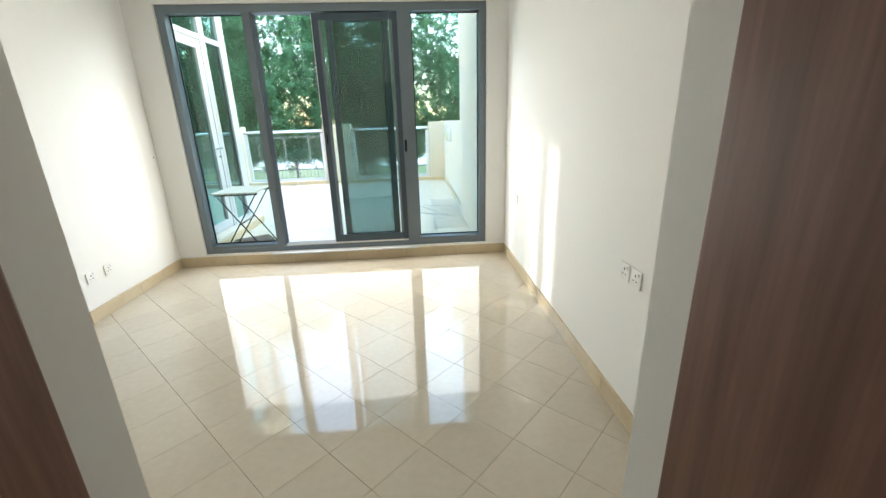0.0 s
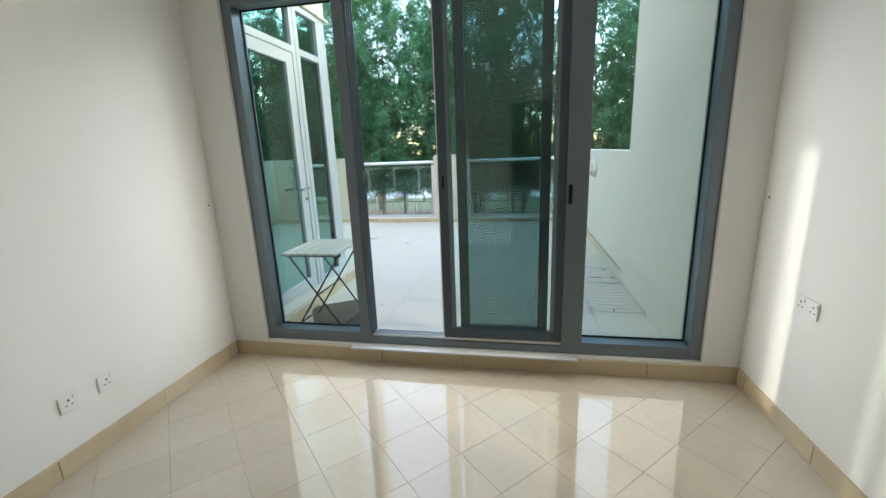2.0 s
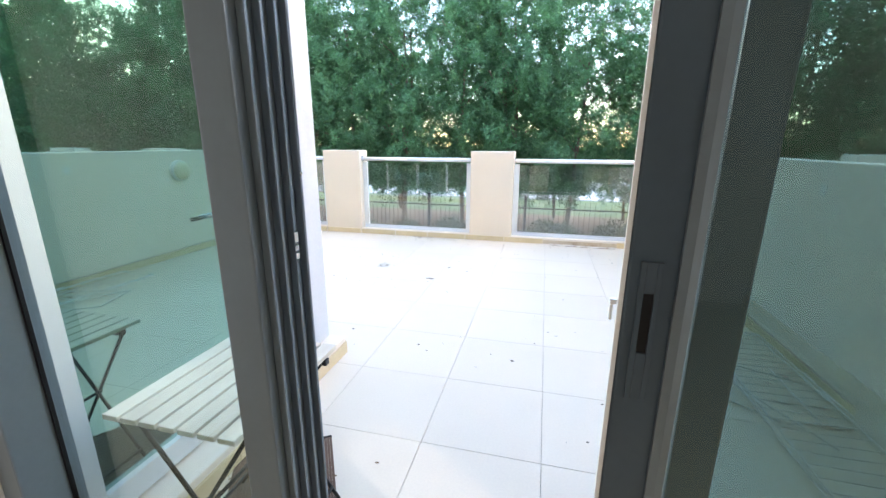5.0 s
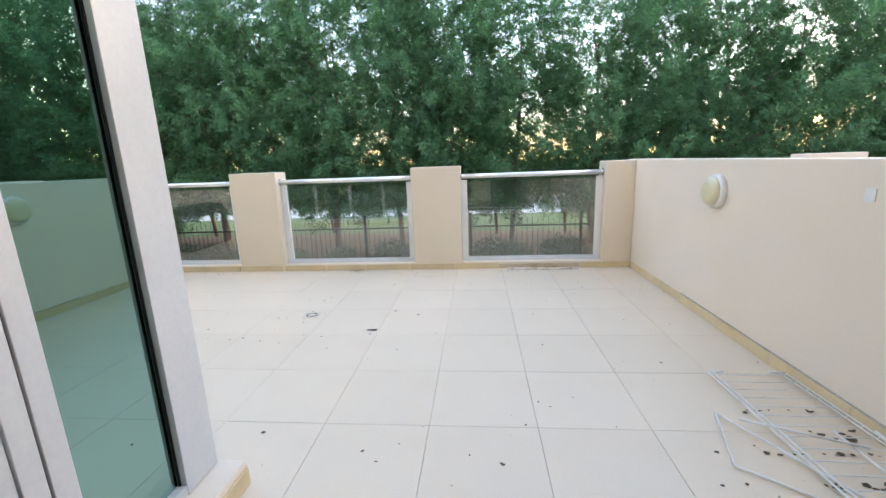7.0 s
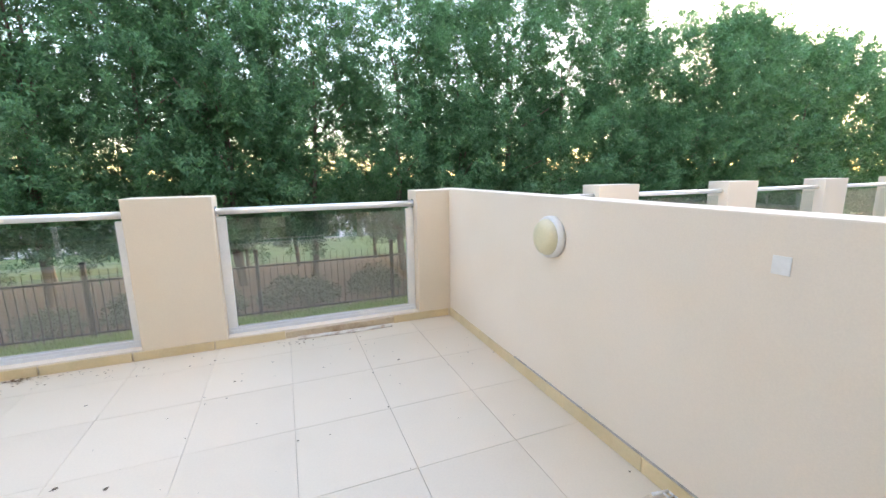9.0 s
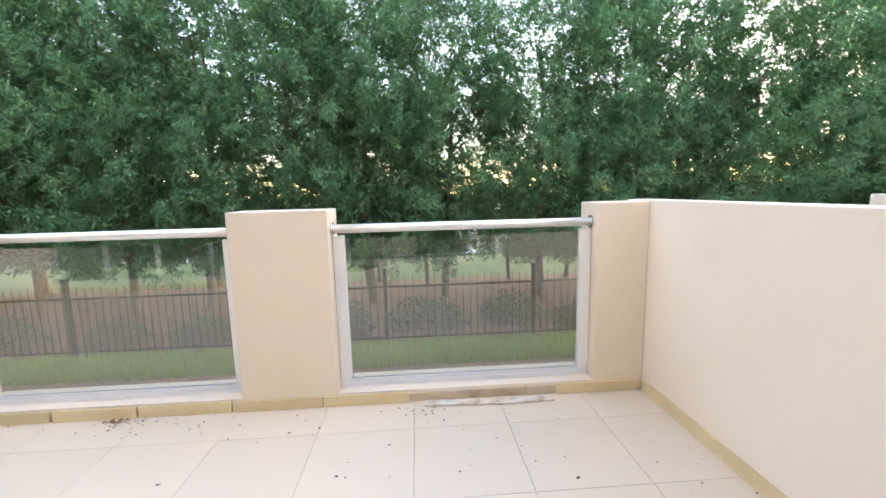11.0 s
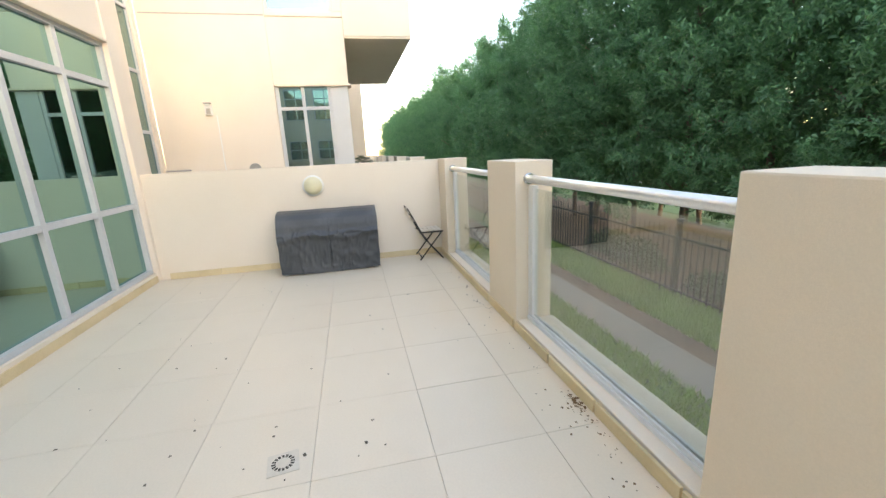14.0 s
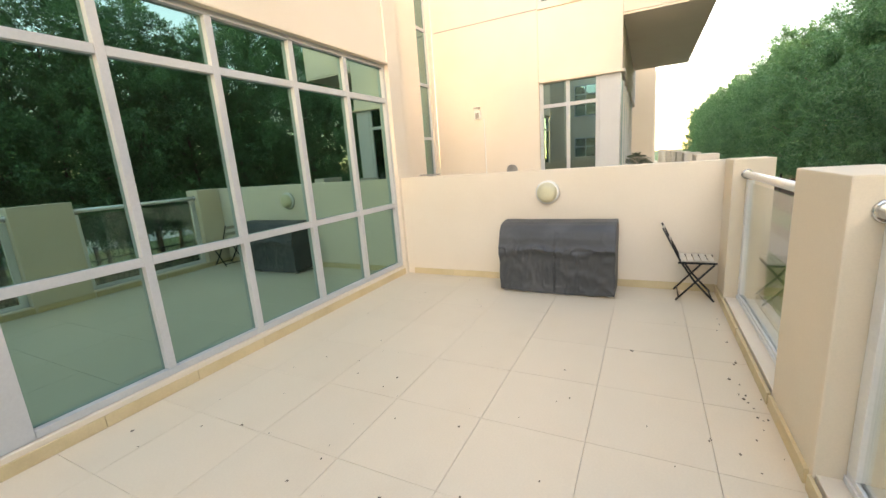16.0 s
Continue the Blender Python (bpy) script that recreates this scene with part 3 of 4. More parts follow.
bmesh.ops.translate(cyl, verts=cyl.verts, vec=(RXg + 0.0205, 4.392, 1.035))
part("lock_cylinder", cyl, M_CHROME, lf)
pane("side_pane", boxes((RXg - 0.012, RXg - 0.006, 4.575, BY - 0.191, BZ0 + 0.051, 2.389)), G_BAY, ret)
pane("top_pane", boxes((RXg - 0.012, RXg - 0.006, 3.5, 4.44, 2.451, BZ1 - 0.051)), G_BAY, ret)
pane("top_pane", boxes((RXg - 0.012, RXg - 0.006, 4.575, BY - 0.191, 2.451, BZ1 - 0.051)), G_BAY, ret)
part("gasket", boxes((RXg + 0.0, RXg + 0.006, BY - 0.2, BY - 0.192, BZ0 + 0.05, 2.39), (RXg + 0.0, RXg + 0.006, 4.576, 4.582, BZ0 + 0.05, 2.39)), M_BLACK, ret)
part("joint_strip", boxes((BX - 0.12, BX - 0.012, 4.5005, 4.5085, BZ0, BZ1 - 0.05)), M_MAT, ret, "brown sealing strip between the frames")
structure("living_room", boxes((-6.05, BX - 0.14, 1.0, 1.1, -0.1, 2.86), (-6.15, -6.05, 1.0, 4.6, -0.1, 2.86), (-2.05, -2.04, 1.1, 3.42, -0.1, 2.86), (-6.05, BX - 0.14, 1.1, 4.9, -0.11, -0.02), (-6.05, BX - 0.2, 1.1, BY - 0.2, 2.862, 2.9)), M_INSIDE, "living room shell behind the reflective glass, toned grey for dimness")



def curtain(x0, x1, y, z0, z1):
    """A hanging cloth with soft upright folds."""
    bm = bmesh.new()
    cols = []
    for k in range(41):
        t = k / 40
        cols.append([bm.verts.new((x0 + (x1 - x0) * t, y + 0.035 * math.sin(t * 34 + 0.6 * math.sin(t * 7)) * (0.7 + 0.3 * (1 - h)), z0 + (z1 - z0) * h)) for h in (0, 0.5, 1)])
    for a, b in zip(cols, cols[1:]):
        for h in (0, 1):
            bm.faces.new((a[h], b[h], b[h + 1], a[h + 1])).smooth = True
    c = thing("curtain", "grey-green curtain hanging behind the reflective glass", "curtain", group="living room curtains")
    part("cloth", bm, M_CURTAIN, c)
    part("rod", tubes([[(x0 - 0.03, y, z1 + 0.012), (x1 + 0.03, y, z1 + 0.012)]], 0.012, 10), M_STEEL, c)


for x0, x1 in ((-2.72, -2.42), (-5.88, -5.55)):
    curtain(x0, x1, BY - 0.27, 0.02, 2.78)

# ---- garden, trees, fence ----
structure("ground", boxes((-400, 400, TY1 + 0.36, 400, GZ - 0.3, GZ), (-400, TX0 - 0.25, -400, TY1 + 0.36, GZ - 0.3, GZ), (TX1 + 0.2, 400, -400, TY1 + 0.36, GZ - 0.3, GZ)), M_GRASS, "lawn strip below the terrace")
structure("path", boxes((-120, 60, 10.84, 11.43, GZ + 0.001, GZ + 0.012), bevel=0.004), M_PATH, "grey-brown garden path")
structure("soil_strip", boxes((-120, 60, 11.432, 11.8, GZ + 0.001, GZ + 0.01)), M_MULCH, "bare brown soil beside the path")
structure("planting_bed", boxes((-120, 60, 12.75, 17.5, GZ + 0.001, GZ + 0.03)), M_MULCH, "red-brown mulch bed under the trees")
structure("road", boxes((-200, 200, 22, 32, GZ + 0.001, GZ + 0.02)), M_ROAD, "pale road beyond the trees")


def leaf_cloud(tufts, per, size, rng, narrow=0.27):
    """Many small pointed leaves in tufts; tufts holds rows of place and outward direction."""
    n = len(tufts)
    c, d = np.repeat(tufts[:, :3], per, axis=0), np.repeat(tufts[:, 3:], per, axis=0)
    k = n * per
    way = d * 0.9 + rng.normal(0, 0.75, (k, 3)) + np.array((0, 0, 0.25))
    way /= np.linalg.norm(way, axis=1, keepdims=True)
    side = np.cross(way, d + np.array((0, 0, 0.5)) + rng.normal(0, 0.45, (k, 3)))
    side /= np.linalg.norm(side, axis=1, keepdims=True) + 1e-9
    length = size * rng.uniform(0.6, 1.3, (k, 1))
    base = c + rng.normal(0, size * 0.45, (k, 3))
    mid = base + way * length * 0.5
    tip = base + way * length + np.array((0, 0, -0.2)) * length
    face = np.cross(way, side)
    out = np.repeat(tufts[:, 3:], per, axis=0) + np.array((0, 0, 0.55))
    flip = np.where((face * out).sum(1, keepdims=True) < 0, -1.0, 1.0)
    side = side * flip
    v = np.stack((base, mid + side * length * narrow / 2, tip, mid - side * length * narrow / 2), axis=1).reshape(-1, 3)
    f = np.arange(k * 4).reshape(-1, 4)
    return v, f


def mesh_from(name, v, f, mat):
    me = bpy.data.meshes.new(name)
    me.vertices.add(len(v))
    me.vertices.foreach_set("co", v.astype(np.float32).ravel())
    w = f.shape[1]
    me.loops.add(f.size)
    me.loops.foreach_set("vertex_index", f.astype(np.int32).ravel())
    me.polygons.add(len(f))
    me.polygons.foreach_set("loop_start", np.arange(0, f.size, w, dtype=np.int32))
    me.update(calc_edges=True)
    me.materials.append(mat)
    return me


def crown_tufts(rng, sprays, height, radius, low, along=24):
    """Shoots that stand out and up from a column, each a cone of tufts that narrows to its tip."""
    rows = []
    for i in range(sprays):
        u = (i + rng.uniform(0, 1)) / sprays
        h = low + (height - low - 0.3) * u
        r = radius * (0.62 + 0.38 * math.sin(math.pi * min(1, 0.3 + 0.8 * u))) * (1 - 0.55 * max(0, u - 0.75) / 0.25)
        a = rng.uniform(0, math.tau)
        q = r * rng.uniform(0.2, 0.66)
        d = np.array((math.cos(a), math.sin(a), rng.uniform(0.15, 1.1) + 0.8 * max(0, u - 0.75)))
        d /= np.linalg.norm(d)
        start = np.array((q * math.cos(a), q * math.sin(a), h))
        length = rng.uniform(0.75, 1.3)
        wide = rng.uniform(0.27, 0.46)
        for k in range(along):
            s = (k + rng.uniform(0, 1)) / along
            off = rng.normal(0, 1, 3)
            off -= d * off.dot(d)
            off *= wide * (1.08 - s) / (np.linalg.norm(off) + 1e-6) * rng.uniform(0.55, 1.0)
            out = d * 0.5 + off / wide * 1.1
            rows.append((*(start + d * length * s + off), *out))
    return np.array(rows)


def inner_mass(rng, n, height, radius, low):
    h = rng.uniform(low, height * 0.93, n)
    a = rng.uniform(0, math.tau, n)
    q = radius * 0.56 * np.sqrt(rng.uniform(0.05, 1, n)) * (1 - 0.5 * np.clip((h / height - 0.72) / 0.28, 0, 1))
    d = rng.normal(0, 1, (n, 3))
    return np.hstack((np.stack((q * np.cos(a), q * np.sin(a), h), 1), d / np.linalg.norm(d, axis=1, keepdims=True)))


def crown(rng, sprays, per, size, height, radius, low, narrow, fill):
    v1, f1 = leaf_cloud(crown_tufts(rng, sprays, height, radius, low), per, size, rng, narrow)
    v2, f2 = leaf_cloud(inner_mass(rng, fill, height, radius, low + 0.2), 8, size * 1.1, rng, 0.34)
    return np.vstack((v1, v2)), np.vstack((f1, f2 + len(v1)))


def trunk_mesh(rng, height, forks):
    bm = bmesh.new()
    stems = []
    for s in range(forks):
        lean = rng.uniform(-0.1, 0.1, 2)
        pts = []
        for k in range(6):
            h = height * 0.75 * k / 5
            pts.append((lean[0] * h + rng.normal(0, 0.05) + 0.12 * (s - (forks - 1) / 2) * min(1, k), lean[1] * h + rng.normal(0, 0.04), h - 0.05))
        stems.append(pts)
        ring = None
        for (p, q), r0, r1 in zip(zip(pts, pts[1:]), (0.082, 0.07, 0.06, 0.048, 0.036), (0.07, 0.06, 0.048, 0.036, 0.022)):
            d = (Vector(q) - Vector(p)).normalized()
            a = d.orthogonal().normalized()
            c = d.cross(a)
            u = [bm.verts.new(Vector(p) + (a * math.cos(i * math.tau / 8) + c * math.sin(i * math.tau / 8)) * r0) for i in range(8)] if ring is None else ring
            v = [bm.verts.new(Vector(q) + (a * math.cos(i * math.tau / 8) + c * math.sin(i * math.tau / 8)) * r1) for i in range(8)]
            for i in range(8):
                bm.faces.new((u[i], u[(i + 1) % 8], v[(i + 1) % 8], v[i])).smooth = True
            ring = v
        for k in range(7):
            p = Vector(pts[1 + k % 4])
            a = rng.uniform(0, math.tau)
            e = p + Vector((math.cos(a) * 1.0, math.sin(a) * 1.0, rng.uniform(0.4, 1.0)))
            tube(bm, [p, (p + e) / 2 + Vector((0, 0, 0.08)), e], 0.018, 5)
    return bm


TREE_H = 7.6
rng = np.random.default_rng(7)
kinds = []
for i in range(4):
    v, f = crown(rng, 135, 21, 0.092, TREE_H * (0.96 + 0.04 * i), 1.92, 0.9, 0.27, 2000)
    kinds.append((mesh_from("crown", v, f, M_LEAF), mesh_of("trunk", trunk_mesh(rng, TREE_H, 1 + i % 2), M_BARK)))
far_kinds = []
for i in range(2):
    v, f = crown(rng, 140, 11, 0.135, TREE_H * 0.98, 1.5, 0.4, 0.3, 700)
    far_kinds.append((mesh_from("crown", v, f, M_LEAF), mesh_of("trunk", trunk_mesh(rng, TREE_H, 1), M_BARK)))


def tree(x, y, kind, turn, size, label, group):
    t = thing("tree", label, "tree", (x, y, GZ), turn, group)
    t.scale = (size, size, size)
    c = new("crown", kind[0])
    c.parent = t
    k = new("trunk", kind[1])
    k.parent = t


for i in range(19):
    x = -16.8 + 1.75 * i + rng.uniform(-0.25, 0.25)
    tree(x, 15.2 + rng.uniform(-0.3, 0.4), kinds[i % 4], rng.uniform(0, 360), rng.uniform(0.95, 1.06), "dense bushy evergreen tree with narrow leaves", "trees along the garden fence")
for i in range(6):
    tree(-14.5 + 2.3 * i + rng.uniform(-0.5, 0.5), 17.3 + rng.uniform(-0.3, 0.4), kinds[(i + 1) % 4], rng.uniform(0, 360), rng.uniform(0.76, 0.9), "dense bushy evergreen tree behind the front row", "trees along the garden fence")
for i in range(11):
    tree(-1.4 + 1.75 * i + rng.uniform(-0.4, 0.4), 17.2 + rng.uniform(-0.4, 0.4), kinds[i % 4], rng.uniform(0, 360), rng.uniform(0.6, 0.72), "low bushy evergreen tree behind the front row", "trees along the garden fence")
for i in range(26):
    tree(-18.8 - 2.5 * i + rng.uniform(-0.3, 0.3), 15.3 + rng.uniform(-0.4, 0.4), far_kinds[i % 2], rng.uniform(0, 360), rng.uniform(0.93, 1.07), "clipped evergreen tree in the long far row", "trees along the garden fence")
for i in range(6):
    tree(15.9 + 2.4 * i, 15.3 + rng.uniform(-0.4, 0.4), far_kinds[i % 2], rng.uniform(0, 360), rng.uniform(0.93, 1.05), "clipped evergreen tree in the long far row", "trees along the garden fence")

# low shrubs at the fence's foot and grass blades
for i in range(9):
    r = np.random.default_rng(50 + i)
    d = r.normal(0, 1, (260, 3))
    d /= np.linalg.norm(d, axis=1, keepdims=True)
    d[:, 2] = np.abs(d[:, 2])
    v, f = leaf_cloud(np.hstack((d * r.uniform(0.25, 0.5, (260, 1)) * np.array((1.2, 0.8, 1.1)), d)), 9, 0.085, r, 0.4)
    s = thing("shrub", "small dark green shrub in the mulch bed", "shrub", (-8.2 + 1.35 * i + r.uniform(-0.4, 0.4), 13.3 + r.uniform(-0.2, 0.3), GZ + 0.02), group="shrubs by the fence")
    k = r.uniform(0.65, 1.15)
    s.scale = (k * r.uniform(0.9, 1.3), k, k * r.uniform(0.8, 1.2))
    c = new("crown", mesh_from("crown", v, f, M_SHRUB))
    c.parent = s
g = np.random.default_rng(3)
n = 62000
px = g.uniform(-11, 5, n)
py = np.where(g.uniform(0, 1, n) < 0.5, g.uniform(9.4, 10.86, n), g.uniform(11.74, 12.62, n))
hh = np.where(py > 11, g.uniform(0.08, 0.2, n), g.uniform(0.05, 0.12, n))
a = g.uniform(0, math.tau, n)
lx, ly = g.normal(0, 0.04, n), g.normal(0, 0.04, n)
v = np.stack((np.stack((px - 0.011 * np.cos(a), py - 0.011 * np.sin(a), np.full(n, GZ)), 1), np.stack((px + 0.011 * np.cos(a), py + 0.011 * np.sin(a), np.full(n, GZ)), 1), np.stack((px + lx, py + ly, GZ + hh), 1)), 1).reshape(-1, 3)
tagged(new("grass", mesh_from("grass", v, np.arange(n * 3).reshape(-1, 3), M_BLADE)), "short green grass beside the path", "grass", kind="stuff")

FENCE_Y = 12.55
fence = thing("fence", "black metal picket fence along the tree bed", "fence", (0, FENCE_Y, GZ))
part("rail", boxes((-60, 30, -0.015, 0.015, 0.14, 0.17), bevel=0), M_BLACKMETAL, fence)
part("rail", boxes((-60, 30, -0.015, 0.015, 0.98, 1.01), bevel=0), M_BLACKMETAL, fence)
bm = boxes((-0.008, 0.008, -0.008, 0.008, 0.03, 1.17))
bmesh.ops.scale(bm, verts=[q for q in bm.verts if q.co.z > 1], vec=(0.4, 0.4, 1))
picket = mesh_of("picket", bm, M_BLACKMETAL)
for i in range(130):
    o = new("picket", picket)
    o.parent, o.location = fence, (-9 + 0.115 * i, 0, 0)
bm = bmesh.new()
for i in range(400):
    x = -9.115 - 0.115 * i
    add_box(bm, x - 0.008, x + 0.008, -0.008, 0.008, 0.03, 1.17)
tagged(part("pickets", bm, M_BLACKMETAL, fence), kind="stuff")
post = mesh_of("post", boxes((-0.03, 0.03, -0.03, 0.03, -0.02, 1.25), (-0.04, 0.04, -0.04, 0.04, 1.251, 1.29), bevel=0.004), M_BLACKMETAL)
for i in range(16):
    o = new("post", post)
    o.parent, o.location = fence, (-27 + 2.4 * i - 0.1, 0.03, 0)

# ---- neighbouring house to the west ----
NX = -8.9
M_VENT = material("dusty_vent_metal", (0.33, 0.31, 0.28), 0.6, spot=(0.2, 0.18, 0.16), spot_scale=20)
nb = thing("neighbour_house", "cream neighbouring house with an overhanging upper storey", "house", (NX, 4.4, GZ))


def npart(name, mat, *bx, bevel=0.01, label="", parent=None):
    return part(name, boxes(*[(b[0] - NX, b[1] - NX, b[2] - 4.4, b[3] - 4.4, b[4] - GZ, b[5] - GZ) for b in bx], bevel=bevel), mat, parent or nb, label)


npart("wall", M_CREAM, (-16, NX, 4.4, 6.48, GZ, 7.2), label="cream rendered wall")
npart("lintel_wall", M_CREAM, (-16, NX, 6.481, 7.85, 2.82, 3.98))
npart("sill_wall", M_CREAM, (-16, NX - 0.03, 6.481, 7.5, GZ, 0.95))
npart("upper_wall", M_CREAM, (-14.2, NX + 0.015, 7.851, 9.13, 3.66, 7.2), label="overhanging upper storey")
for seg in ((-14.2, NX + 0.015, 6.485, 7.849, 3.985, 4.07), (-14.2, NX + 0.015, 7.67, 7.849, 4.071, 7.2), (-14.2, NX + 0.015, 6.485, 7.669, 5.6, 7.2)):
    npart("upper_wall", M_CREAM, seg)
npart("soffit", M_TAN, (-14.2, NX + 0.013, 7.852, 9.128, 3.62, 3.657), label="shaded underside of the overhang")
npart("corner_post", M_WHITE_ALU, (NX - 0.3, NX - 0.02, 7.5, 7.83, GZ, 2.815), label="pale grey corner post")
npart("hood", M_TAN, (NX - 0.3, NX + 0.05, 6.5, 7.9, 2.78, 2.818))
w = npart("window", M_WHITE_ALU, (NX - 0.1, NX - 0.03, 6.485, 6.55, 0.95, 2.777), (NX - 0.1, NX - 0.03, 6.95, 7.01, 0.95, 2.777), (NX - 0.1, NX - 0.03, 7.44, 7.498, 0.95, 2.777), (NX - 0.1, NX - 0.031, 6.551, 6.949, 2.36, 2.42), (NX - 0.1, NX - 0.031, 7.011, 7.439, 2.36, 2.42), bevel=0.003, label="white framed window")
npart("window_pane", G_FAR, (NX - 0.07, NX - 0.065, 6.54, 7.46, 0.95, 2.777), bevel=0, parent=w)
w = npart("upper_window", M_WHITE_ALU, (NX - 0.1, NX - 0.01, 6.485, 6.54, 4.071, 5.6), (NX - 0.1, NX - 0.01, 7.61, 7.668, 4.071, 5.6), (NX - 0.1, NX - 0.011, 6.541, 7.609, 4.071, 4.11), bevel=0.003)
npart("window_pane", G_FAR, (NX - 0.07, NX - 0.065, 6.53, 7.62, 4.1, 5.6), bevel=0, parent=w)
for x in (-9.9, -10.7, -11.5, -12.3, -13.1, -13.9):
    w = npart("side_mullion", M_WHITE_ALU, (x, x + 0.06, 7.8, 7.845, -0.9, 2.77), bevel=0.003)
npart("window_pane", G_FAR, (-13.9, NX - 0.3, 7.815, 7.82, -0.9, 2.77), bevel=0, parent=w)
# dark slabs added behind the panes; the room's shade is in their colour
npart("shade_backing", M_DARK, (NX - 1.2, NX - 1.0, 6.49, 7.49, GZ, 2.8), (-13.9, -9.3, 7.0, 7.1, GZ, 2.8))
npart("render_joint", M_MORTAR, (NX + 0.0005, NX + 0.004, 4.45, 6.47, 3.99, 4.015), bevel=0)
lampn = npart("wall_light", M_PLASTIC, (NX + 0.001, NX + 0.06, 5.24, 5.36, 2.3, 2.47), (NX + 0.001, NX + 0.1, 5.26, 5.34, 2.47, 2.5), label="small white wall light")
npart("wall_light_lens", M_VENT, (NX + 0.0605, NX + 0.075, 5.265, 5.335, 2.32, 2.42), bevel=0.004, parent=lampn, label="grey lens of the wall light")
npart("wall_light_hood", M_VENT, (NX + 0.001, NX + 0.12, 5.245, 5.355, 2.505, 2.52), bevel=0.003, parent=lampn)
npart("conduit", M_PLASTIC, (NX + 0.001, NX + 0.016, 5.41, 5.426, 0.9, 2.3), bevel=0.003)
bm = disc_stack([(0.105, 0), (0.105, 0.02), (0.095, 0.03), (0.082, 0.03), (0.08, 0.012), (0.066, 0.012), (0.064, 0.03), (0.05, 0.03), (0.048, 0.012), (0.034, 0.012), (0.032, 0.03), (0.018, 0.03)], 28, "x")
bmesh.ops.translate(bm, verts=bm.verts, vec=(0.001, 5.94 - 4.4, 1.3 - GZ))
part("vent_cowl", bm, M_VENT, nb, "round grey ringed vent")
for seg in ((NX - 0.01, -8.75, 4.2, 4.399, GZ, 7.2), (-8.3, TX0 - 0.221, 4.2, 4.399, GZ, 7.2), (-8.749, -8.301, 4.2, 4.399, GZ, 1.0)):
    npart("return_wall", M_CREAM, seg)
w = npart("strip_window", M_WHITE_ALU, *[(-8.75, -8.3, 4.3, 4.36, z, z + 0.05) for z in (1.0, 2.0, 3.0, 4.0, 5.0, 6.0)], (-8.75, -8.71, 4.3, 4.361, 1.05, 7.0), (-8.34, -8.3, 4.3, 4.361, 1.05, 7.0), bevel=0.002)
npart("window_pane", G_FAR, (-8.72, -8.33, 4.33, 4.335, 1.05, 7.0), bevel=0, parent=w)


def far_house(x, y, h, label):
    o = thing("far_house", label, "house", (x, y, GZ), group="far houses in the row")
    part("wall", boxes((-5, 0, -6, 0, 0, h) , bevel=0.02), M_CREAM, o)
    part("roof", boxes((-5.03, 0.03, -6.03, 0.03, h + 0.001, h + 0.15), bevel=0.02), M_CREAM, o)
    for yy, zz in ((-1.8, 2.2), (-1.8, 5.2), (-3.6, 2.2), (-3.6, 5.2)):
        f = part("window", boxes((0.001, 0.03, yy, yy + 0.9, zz, zz + 1.3), bevel=0.004), M_WHITE_ALU, o)
        part("pane", boxes((0.031, 0.036, yy + 0.06, yy + 0.84, zz + 0.06, zz + 1.24)), G_FAR, f)


for i in range(4):
    far_house(-17.5 - 10.5 * i, 8.42 + 0.15 * i, 6.6 - 0.1 * i, "cream town house further along the row")

# pillars of the neighbouring terraces, in line with this one
for i, x in enumerate([3.45, 5.8, 8.15, 10.5] + [-9.5 - 2.5 * k for k in range(12)]):
    p = thing("terrace_pillar", "cream parapet pillar of a neighbouring terrace", "pillar", (x, TY1, GZ), group="neighbouring parapet pillars")
    part("shaft", boxes((0, 0.65, 0, 0.31, 0, PT - GZ), bevel=0.01), M_CREAM, p)
for i, x0 in enumerate((TX1 + 0.18, 4.1, 6.45, 8.8)):
    x1 = (3.45, 5.8, 8.15, 10.5)[i]
    p = thing("glass_balustrade", "grey glass panel and steel rail of the neighbouring terrace", "balustrade", (x0, TY1 + 0.13, 0.085), group="neighbouring panels")
    pane("pane", boxes((0.02, x1 - x0 - 0.02, -0.005, 0.005, -1.0, 1.08)), G_RAIL, p)
    part("handrail", tubes([[(0, -0.02, 1.15), (x1 - x0, -0.02, 1.15)]], 0.031, 12), M_STEEL, p)
for i in range(11):
    x1 = -9.5 - 2.5 * i
    p = thing("glass_balustrade", "grey glass panel of a far neighbouring terrace", "balustrade", (x1 - 1.85, TY1 + 0.13, 0.085), group="neighbouring panels")
    pane("pane", boxes((0.0, 1.85, -0.005, 0.005, -1.0, 1.08)), G_RAIL, p)
structure("neighbour_terrace", boxes((-60, TX0 - 0.26, 5, TY1 + 0.3, GZ, -0.05), (TX1 + 0.21, 14, 3.5, TY1 + 0.3, GZ, -0.05)), M_CREAM, "floor of the neighbouring terraces")
east = thing("projecting_house", "cream house with white windows further along the row", "house", (11.5, 3.46, GZ))
part("wall", boxes((0, 18, 0, 4.4, 0, 7.6), bevel=0.01), M_CREAM, east)
for yy, zz in ((0.5, 1.6), (2.3, 1.6), (0.5, 4.8), (2.3, 4.8)):
    f = part("window", boxes((-0.05, -0.001, yy, yy + 1.4, zz, zz + 1.9), bevel=0.004), M_WHITE_ALU, east)
    for a, b in ((yy + 0.06, yy + 0.67), (yy + 0.73, yy + 1.34)):
        part("pane", boxes((-0.056, -0.051, a, b, zz + 0.06, zz + 1.3)), G_FAR, f)
        part("pane", boxes((-0.056, -0.051, a, b, zz + 1.36, zz + 1.84)), G_FAR, f)
structure("neighbour_wall_east", boxes((TX1 + 0.31, 30, -3, 3.45, GZ, 6.6)), M_CREAM, "plain house wall next door")

